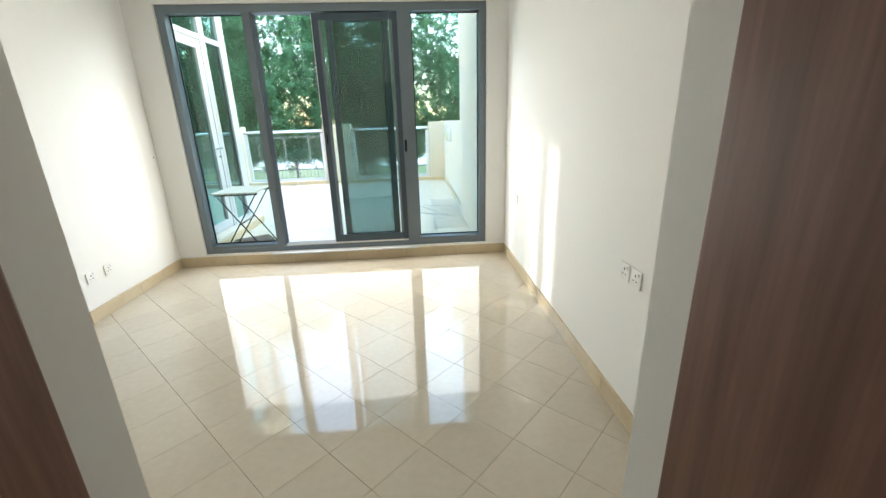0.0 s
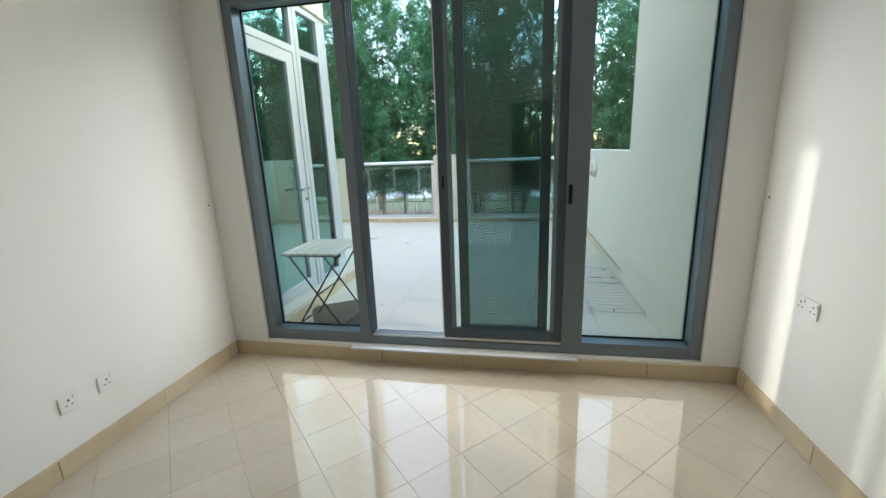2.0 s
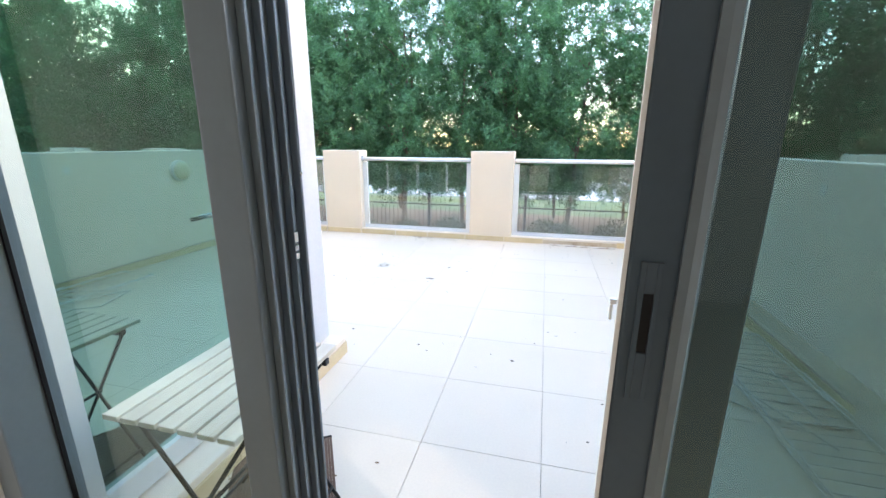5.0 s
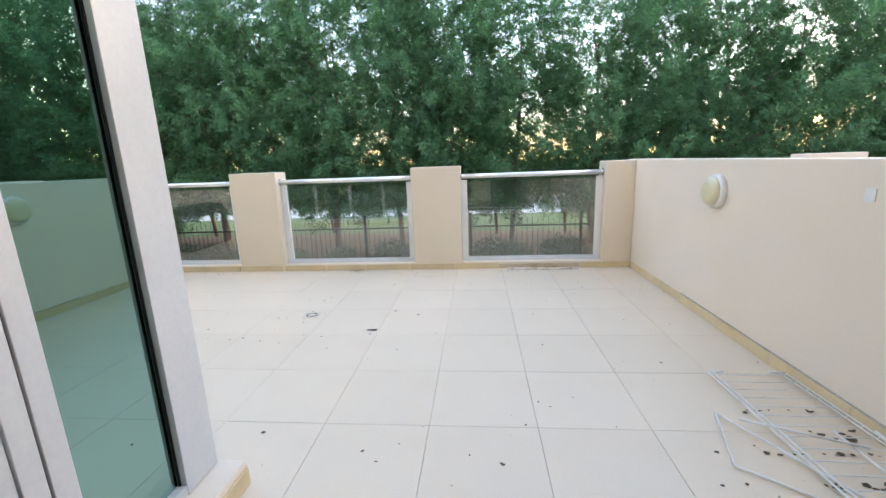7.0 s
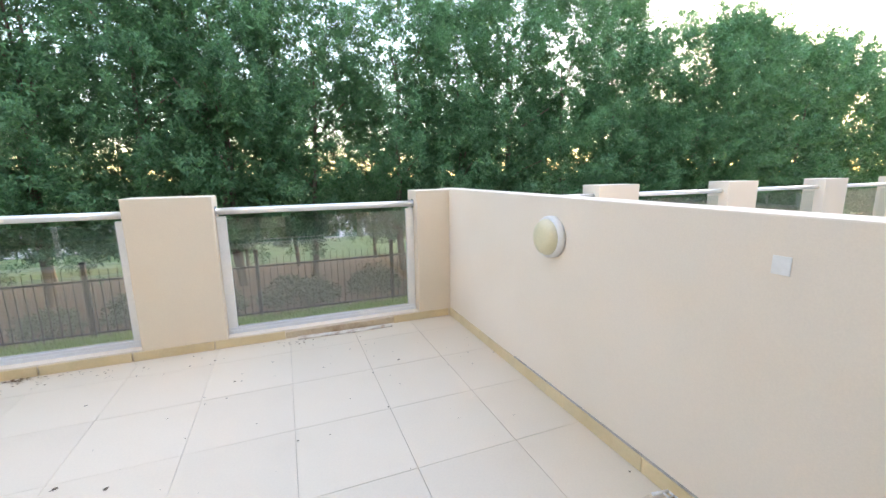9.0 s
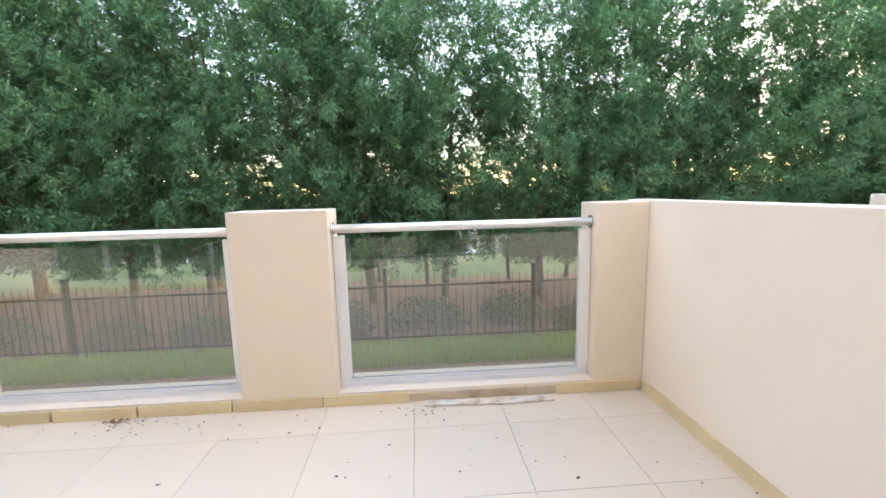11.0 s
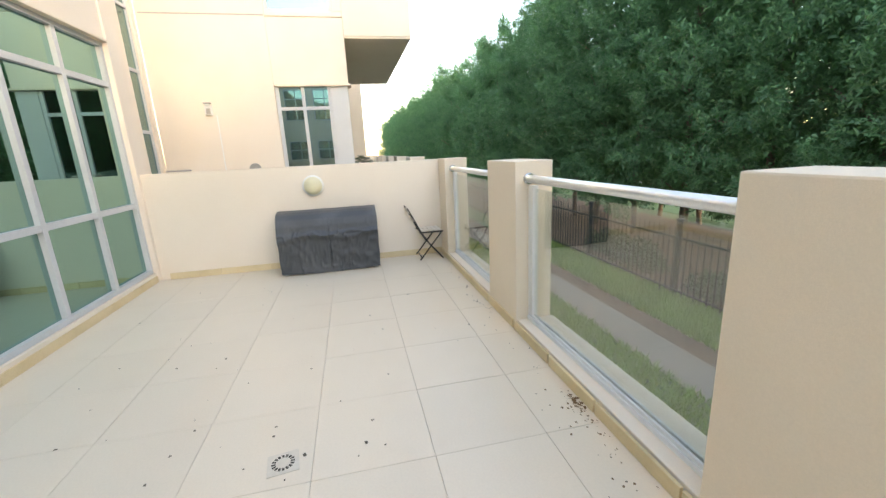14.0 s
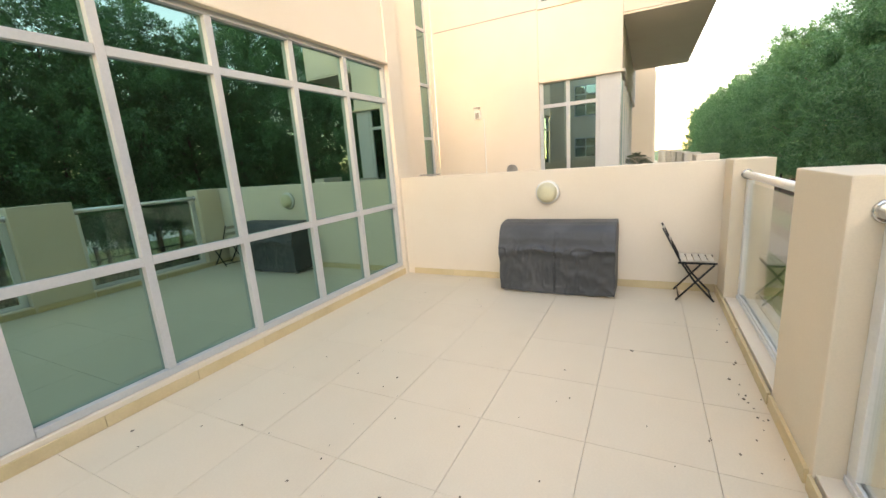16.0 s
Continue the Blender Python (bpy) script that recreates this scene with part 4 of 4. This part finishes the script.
# ---- things on the terrace ----
table = thing("folding_table", "folding bistro table with pale wooden slats and black legs", "table", (-1.285, 3.77, 0.0))
for k in range(7):
    x = -0.235 + k * 0.0675
    part("slat", boxes((x, x + 0.057, -0.28, 0.28, 0.685, 0.703), bevel=0.003), M_SLAT, table)
for y in (-0.2, 0.2):
    part("top_rail", boxes((-0.232, 0.232, y - 0.012, y + 0.012, 0.66, 0.684), bevel=0.002), M_BLACKMETAL, table)
for y in (-0.215, 0.215):
    part("leg", tubes([[(-0.21, y, 0.67), (0.23, y, 0.012)]], 0.0075, 8), M_BLACKMETAL, table)
for y in (-0.19, 0.19):
    part("leg", tubes([[(0.21, y, 0.67), (-0.23, y, 0.012)]], 0.0075, 8), M_BLACKMETAL, table)
part("stretcher", tubes([[(0.2, -0.215, 0.065), (0.2, 0.215, 0.065)], [(-0.2, -0.19, 0.065), (-0.2, 0.19, 0.065)], [(0.0, -0.215, 0.335), (0.0, 0.215, 0.335)]], 0.007, 8), M_BLACKMETAL, table)

chair = thing("folding_chair", "black folding bistro chair with pale wooden seat slats", "chair", (-5.87, 8.725, 0.0), 0)
chair.scale = (0.88, 0.84, 0.89)
for k in range(5):
    y = -0.16 + k * 0.07
    part("seat_slat", boxes((-0.19, 0.19, y, y + 0.056, 0.455, 0.47), bevel=0.003), M_SLAT, chair)
for x in (-0.195, 0.195):
    part("seat_rail", boxes((x - 0.008, x + 0.008, -0.19, 0.2, 0.432, 0.454), bevel=0.002), M_BLACKMETAL, chair)
    part("front_leg", tubes([[(x * 0.93, 0.19, 0.012), (x * 0.93, -0.02, 0.24), (x * 0.93, -0.16, 0.45), (x * 0.93, -0.26, 0.64), (x * 0.93, -0.36, 0.83)]], 0.011, 8), M_BLACKMETAL, chair)
    part("rear_leg", tubes([[(x * 1.06, -0.2, 0.012), (x * 1.06, 0.17, 0.43)]], 0.011, 8), M_BLACKMETAL, chair)
for z, y in ((0.62, -0.262), (0.75, -0.33)):
    part("back_slat", boxes((-0.19, 0.19, y - 0.018, y - 0.004, z, z + 0.06), bevel=0.004), M_SLAT, chair)
part("crossbar", tubes([[(-0.2, -0.17, 0.045), (0.2, -0.17, 0.045)]], 0.008, 8), M_BLACKMETAL, chair)
part("crossbar", tubes([[(-0.18, 0.165, 0.045), (0.18, 0.165, 0.045)]], 0.008, 8), M_BLACKMETAL, chair)


def cover_mesh(depth, width, height):
    """A loose cloth cover: rounded over the top, creased below the seam."""
    prof = [(depth, 0.03), (depth, 0.12), (depth + 0.004, 0.25), (depth + 0.004, 0.38), (depth + 0.006, 0.49), (depth + 0.012, 0.52), (depth - 0.004, 0.56), (depth - 0.015, 0.63),
            (depth - 0.05, 0.71), (depth - 0.1, 0.765), (depth - 0.17, 0.79), (depth - 0.3, 0.8), (0.03, 0.795), (0.0, 0.76), (0.0, 0.4), (0.0, 0.03)]
    bm = bmesh.new()
    cols = 150
    rows = []
    fine = []
    for (a, b), (c, d) in zip(prof, prof[1:]):
        for k in range(4):
            fine.append((a + (c - a) * k / 4, b + (d - b) * k / 4))
    fine.append(prof[-1])
    for i in range(cols + 1):
        u = i / cols
        col = []
        for x, z in fine:
            y = (u - 0.5) * width
            front = max(0.0, (x - depth + 0.12) / 0.12)
            sag = math.exp(-((z - 0.49 + 0.03 * math.cos(u * 9.4)) / 0.035) ** 2) * 0.026
            fold = noise.noise(Vector((y * 4.2, z * 9 + y * 3.0, 3.1))) * 0.009 + 0.017 * max(0.0, 1 - 7 * abs(noise.noise(Vector((y * 4.0 + z * 3.0, z * 5 - y * 2.0, 7.7))))) + 0.012 * max(0.0, 1 - 8 * abs(noise.noise(Vector((y * 7.0 - z * 5.0, z * 8 + y * 3.0, 2.2)))))
            seam = -0.012 * math.exp(-((u - 0.5) / 0.012) ** 2) + 0.01 * math.exp(-((u - 0.53) / 0.03) ** 2) * math.sin(z * 90)
            off = front * ((fold + seam) * (1 if z < 0.56 else 0.3) + sag)
            top = 0.006 * noise.noise(Vector((y * 3, x * 6, 1.0))) if z > 0.7 else 0
            col.append(bm.verts.new((x + off, y + (0.008 * noise.noise(Vector((z * 8, x * 9, u)))) * (1 if i in (0, cols) else 0), z * height / 0.8 + top - (0.02 * math.sin(u * 3.1) if z < 0.04 else 0))))
        rows.append(col)
    for p, q in zip(rows, rows[1:]):
        for k in range(len(fine) - 1):
            bm.faces.new((p[k], p[k + 1], q[k + 1], q[k])).smooth = True
    bm.faces.new(rows[0][::-1])
    bm.faces.new(rows[-1])
    return bm


box = thing("covered_bench", "storage bench under a dusty charcoal fabric cover", "storage bench", (-6.01, 7.375, 0.0))
part("cover", cover_mesh(0.42, 1.25, 0.8), M_COVER, box)
part("seam_piping", tubes([[(0.428, 0.0, 0.05), (0.428, 0.0, 0.25), (0.431, 0.0, 0.44)]], 0.005, 6), M_COVER, box)
for y in (-0.57, 0.57):
    for x in (0.06, 0.37):
        part("foot", boxes((x - 0.02, x + 0.02, y - 0.02, y + 0.02, 0.001, 0.04), bevel=0.004), M_PLASTIC, box, "small white foot")


def wall_lamp(x, y, z, rz):
    p = thing("wall_lamp", "round white bulkhead lamp with a cream glass dome", "wall lamp", (x, y, z), rz, "round terrace wall lamps")
    part("base_ring", disc_stack([(0.138, 0.0), (0.138, 0.03), (0.132, 0.042), (0.118, 0.046)], 40, "x"), M_PLASTIC, p)
    part("diffuser", disc_stack([(0.119, 0.04), (0.117, 0.056), (0.105, 0.078), (0.082, 0.094), (0.05, 0.103), (0.01, 0.106)], 40, "x"), M_DIFFUSER, p, "cream glass dome")


wall_lamp(TX1 - 0.001, 7.17, 1.12, 180)
wall_lamp(TX0 + 0.001, 7.22, 1.1, 0)
# thin raised plate stands in for a patch of old white paint
blank = thing("paint_patch", "small white patch of old paint on the cream wall", "plate", (TX1 - 0.001, 5.85, 1.2), 180)
part("plate", boxes((0, 0.004, -0.03, 0.03, -0.034, 0.034), bevel=0.0015), M_PLASTIC, blank)

# fallen clothes airer
rack = thing("clothes_airer", "white wire clothes airer lying folded on the terrace floor", "clothes airer", (1.18, 5.15, 0.0))
for x in (-0.225, -0.195, 0.215, 0.245):
    part("side_rail", tubes([[(x, 1.02, 0.03), (x * 1.01, 0.0, 0.045), (x, -1.02, 0.03)]], 0.0052, 8), M_RACK, rack)
for k in range(24):
    y = -0.98 + k * 0.0855
    part("wire", tubes([[(-0.22, y, 0.036), (0.0, y + 0.004, 0.03), (0.24, y, 0.036)]], 0.0032, 6), M_RACK, rack)
part("end_bar", tubes([[(-0.225, 1.02, 0.03), (-0.13, 1.035, 0.03)]], 0.008, 8), M_RACK, rack)
part("end_bar", tubes([[(0.245, 1.02, 0.03), (0.16, 1.035, 0.03)]], 0.008, 8), M_RACK, rack)
for line in ([(-0.41, 0.6, 0.02), (-0.54, 0.2, 0.012), (-0.13, -0.12, 0.012)], [(-0.41, 0.6, 0.02), (0.0, -0.35, 0.05)], [(-0.35, 0.5, 0.05), (0.1, 0.28, 0.06)],
             [(0.05, 0.42, 0.05), (0.06, -0.1, 0.03), (-0.1, -0.14, 0.02)], [(0.25, 0.42, 0.05), (0.25, 0.1, 0.02), (0.24, -0.6, 0.02)]):
    part("leg_bar", tubes([line], 0.006, 8), M_RACK, rack)


def flakes(name, label, spots, mat, seed, z=0.003):
    """Flat irregular crumbs; spots: x, y, spread x, spread y, count, size."""
    r = random.Random(seed)
    bm = bmesh.new()
    for cx, cy, sx, sy, count, size in spots:
        for _ in range(count):
            x, y, s, a0 = r.gauss(cx, sx), r.gauss(cy, sy), size * r.uniform(0.4, 1.5), r.uniform(0, 6.28)
            if x > TX1 - 0.03 or y > TY1 - 0.03 or x < TX0 + 0.03:
                continue
            k, el = r.randint(5, 7), r.uniform(0.35, 1)
            vs = [bm.verts.new((x + s * r.uniform(0.6, 1) * math.cos(a0 + i * math.tau / k), y + s * el * r.uniform(0.6, 1) * math.sin(a0 + i * math.tau / k), z + r.uniform(0, 0.004))) for i in range(k)]
            bm.faces.new(vs)
    return tagged(part(name, bm, mat), label, "debris", kind="stuff")


flakes("debris", "small dark crumbs and dried leaves on the tiles", [(-1.5, 7.4, 2.0, 1.0, 60, 0.007), (0.4, 5.6, 0.8, 1.0, 60, 0.0075), (0.2, 8.3, 0.8, 0.4, 42, 0.0085), (-1.9, 8.75, 0.5, 0.09, 26, 0.008), (-4.0, 8.85, 0.7, 0.06, 30, 0.012), (-3.5, 6.5, 1.2, 0.8, 40, 0.008)], M_DIRT, 11)
flakes("leaf_litter", "brown dry leaf litter along the ledge", [(-2.22, 8.895, 0.05, 0.014, 60, 0.011), (-2.1, 8.87, 0.14, 0.03, 30, 0.008), (-1.85, 8.8, 0.3, 0.06, 20, 0.008), (-1.45, 3.85, 0.16, 0.16, 260, 0.011), (-0.1, 8.8, 0.3, 0.08, 30, 0.01)], M_LITTER, 12)
flakes("dirt_streaks", "black dirt streaks under the clothes airer", [(1.15, 5.25, 0.2, 0.012, 22, 0.018), (1.25, 5.05, 0.14, 0.01, 16, 0.016), (1.0, 5.45, 0.22, 0.008, 14, 0.014), (1.3, 5.6, 0.05, 0.025, 8, 0.026), (0.9, 5.15, 0.2, 0.01, 14, 0.013), (1.1, 4.3, 0.2, 0.04, 18, 0.014), (1.2, 5.8, 0.15, 0.006, 10, 0.013), (-1.475, 6.905, 0.022, 0.012, 7, 0.02), (-1.347, 7.368, 0.012, 0.012, 3, 0.016), (-1.12, 7.262, 0.006, 0.006, 2, 0.014)], M_DIRT, 13, 0.0025)
SPOTS = ((-1.146, 5.388), (-1.055, 5.32), (-0.438, 5.33), (-1.742, 5.508), (0.736, 6.346), (0.525, 5.233), (-0.182, 5.846), (-2.485, 7.182), (-2.39, 7.715),
         (-3.46, 8.603), (-3.03, 6.918), (-2.626, 6.025), (-4.402, 8.196), (-2.322, 5.391), (-1.545, 8.248), (-2.392, 6.673), (-2.209, 7.677), (-2.205, 7.365), (0.62, 8.081), (-0.631, 8.213))
flakes("tile_stains", "small round dark stains on the terrace tiles", [(x, y, 0.004, 0.004, 3, 0.011) for x, y in SPOTS], M_DIRT, 14, 0.0022)

M_DRAIN = material("dull_drain_metal", (0.66, 0.58, 0.47), 0.8, spot=(0.42, 0.37, 0.31), spot_scale=25, spec=0.2)
M_SLOT = material("drain_slot", (0.09, 0.077, 0.063), 0.95, spec=0.0)
drain = thing("floor_drain", "square floor drain with a slotted round grate", "drain", (-2.18, 7.265, 0.0), 8)
part("cover_plate", boxes((-0.075, 0.075, -0.075, 0.075, 0.0006, 0.004), bevel=0.001), M_DRAIN, drain)
ring = bmesh.new()
for k in range(16):
    a = k * math.tau / 16
    c, s = math.cos(a), math.sin(a)
    vs = [ring.verts.new((c * r - s * t, s * r + c * t, 0.0048)) for r, t in ((0.036, -0.005), (0.056, -0.007), (0.056, 0.007), (0.036, 0.005))]
    ring.faces.new(vs)
part("slots", ring, M_SLOT, drain, "dark drain slots")

mat_ = thing("doormat", "brown ribbed doormat with dry dirt", "doormat", (-1.31, 3.95, 0.0), 32)
for k in range(36):
    part("rib", boxes((-0.225 + 0.0125 * k, -0.225 + 0.0125 * k + 0.0118, -0.3, 0.3, 0.001, 0.009 + 0.001 * (k % 2)), bevel=0.002), M_MAT, mat_)
for ya in (-0.315, 0.301):
    part("edge", boxes((-0.225, 0.225, ya, ya + 0.014, 0.001, 0.0075), bevel=0.002), M_BLACK, mat_)

lump = thing("mortar_scrap", "grey scrap of mortar lying along the wall", "debris", (-6.17, 5.61, PT))
bm = bmesh.new()
r = random.Random(5)
add_box(bm, -0.06, 0.07, -0.13, 0.12, 0.001, 0.016)
bmesh.ops.subdivide_edges(bm, edges=bm.edges, cuts=4, use_grid_fill=True)
for q in bm.verts:
    if q.co.z > 0.005:
        q.co += Vector((r.uniform(-0.012, 0.012), r.uniform(-0.015, 0.015), r.uniform(-0.006, 0.008)))
part("scrap", bm, M_MORTAR, lump)

# ---- bedroom fittings ----
def socket(x, y, z, rz, w, label):
    p = thing("wall_socket", label, "wall socket", (x, y, z), rz, "wall sockets")
    part("plate", boxes((0, 0.0075, -w / 2, w / 2, -0.043, 0.043), bevel=0.003), M_PLASTIC, p)
    for k in range(max(1, round(w / 0.09))):
        c = (k + 0.5) * 0.086 - w / 2 + (w - 0.086 * max(1, round(w / 0.09))) / 2
        part("pin_slots", boxes((0.00752, 0.00758, c - 0.004, c + 0.004, 0.008, 0.02), (0.00752, 0.00758, c - 0.018, c - 0.008, -0.014, -0.008), (0.00752, 0.00758, c + 0.008, c + 0.018, -0.014, -0.008)), M_BLACK, p)
        part("rocker", boxes((0.00752, 0.013, c + 0.02, c + 0.03, 0.018, 0.034), bevel=0.001), M_PLASTIC, p)


socket(RX0 + 0.001, 2.06, 0.31, 0, 0.086, "white single wall socket low on the wall")
socket(RX0 + 0.001, 2.25, 0.31, 0, 0.086, "white single wall socket low on the wall")
socket(RX1 - 0.001, 2.76, 0.66, 180, 0.146, "white double switched plate on the wall")
socket(RX1 - 0.001, 0.648, 0.705, 180, 0.086, "white single wall socket on the plain wall")
socket(RX1 - 0.001, 0.552, 0.705, 180, 0.086, "white single wall socket on the plain wall")

# potted palm on the neighbour's terrace
palm = thing("potted_palm", "green potted palm behind the low wall", "plant", (-11.3, 8.05, -0.05))
part("pot", disc_stack([(0.16, 0.0), (0.2, 0.3), (0.21, 0.32), (0.18, 0.32), (0.17, 0.28)], 20), M_TAN, palm)
bm = bmesh.new()
for k in range(16):
    a, b = k * 2.4, 0.5 + 0.5 * (k % 4) / 3
    for s in range(14):
        t = s / 13
        c = Vector((math.cos(a) * 0.42 * t * b, math.sin(a) * 0.42 * t * b, 1.16 + 0.75 * t - 0.75 * t * t * b * 1.3))
        d = Vector((math.cos(a), math.sin(a), 0.3)).normalized()
        for side in (-1, 1):
            e = Vector((-math.sin(a), math.cos(a), -0.35)) * side * 0.12 + d * 0.08
            bm.faces.new([bm.verts.new(q) for q in (c, c + e * 0.5 + d * 0.02, c + e, c + e * 0.5 - d * 0.015)])
part("fronds", bm, M_SHRUB, palm)
part("stem", tubes([[(0, 0, 0.25), (0.02, 0, 0.7), (0, 0, 1.2)]], 0.03, 8), M_BARK, palm)

# ---- terrace floor tiles and bedroom floor tiles ----
tile_meshes = {}


def tile(parent, x0, x1, y0, y1, z, mat):
    key = (round(x1 - x0, 3), round(y1 - y0, 3), mat.name)
    if key not in tile_meshes:
        tile_meshes[key] = mesh_of("tile", boxes((0, x1 - x0, 0, y1 - y0, -0.011, 0.0), bevel=0.0012), mat)
    o = new("tile", tile_meshes[key])
    o.parent, o.location = parent, (x0, y0, z)


J = 0.0022
gx = [-0.222 + 0.6 * k for k in range(-10, 4)]
gy = [7.41 + 0.6 * k for k in range(-7, 4)]
for xa in gx:
    for ya in gy:
        x0, x1, y0, y1 = max(xa, TX0), min(xa + 0.6, TX1), max(ya, 3.425), min(ya + 0.6, TY1)
        if x1 - x0 < 0.02 or y1 - y0 < 0.02:
            continue
        if x1 < BX + 0.02 and y1 < BY:
            continue
        tile(tfloor, x0 + J / 2, x1 - J / 2, y0 + J / 2, y1 - J / 2, random.uniform(-0.0004, 0.0004), M_TILE)


def clip(poly, axis, limit, keep_less):
    out = []
    for p, q in zip(poly, poly[1:] + poly[:1]):
        a, b = (p[axis] <= limit) == keep_less, (q[axis] <= limit) == keep_less
        if a:
            out.append(p)
        if a != b:
            t = (limit - p[axis]) / (q[axis] - p[axis])
            out.append((p[0] + (q[0] - p[0]) * t, p[1] + (q[1] - p[1]) * t))
    return out


ANG, TS, OX, OY = radians(45), 0.304, 0.055, 0.675
u, w_ = (math.cos(ANG), math.sin(ANG)), (-math.sin(ANG), math.cos(ANG))
for i in range(-16, 17):
    for j in range(-16, 17):
        a0, a1, b0, b1 = i * TS + 0.0008, (i + 1) * TS - 0.0008, j * TS + 0.0008, (j + 1) * TS - 0.0008
        poly = [(OX + u[0] * a + w_[0] * b, OY + u[1] * a + w_[1] * b) for a, b in ((a0, b0), (a1, b0), (a1, b1), (a0, b1))]
        for axis, limit, less in ((0, RX0, False), (0, RX1, True), (1, -2.7, False), (1, RY1, True)):
            poly = clip(poly, axis, limit, less) if len(poly) > 2 else []
        if len(poly) < 3:
            continue
        bm = bmesh.new()
        lo = [bm.verts.new((x, y, RZ - 0.006)) for x, y in poly]
        hi = [bm.verts.new((x, y, RZ)) for x, y in poly]
        bm.faces.new(hi)
        for k in range(len(poly)):
            bm.faces.new((lo[k], lo[(k + 1) % len(poly)], hi[(k + 1) % len(poly)], hi[k]))
        bmesh.ops.remove_doubles(bm, verts=bm.verts, dist=0.0005)
        part("tile", bm, M_ROOMTILE, room)
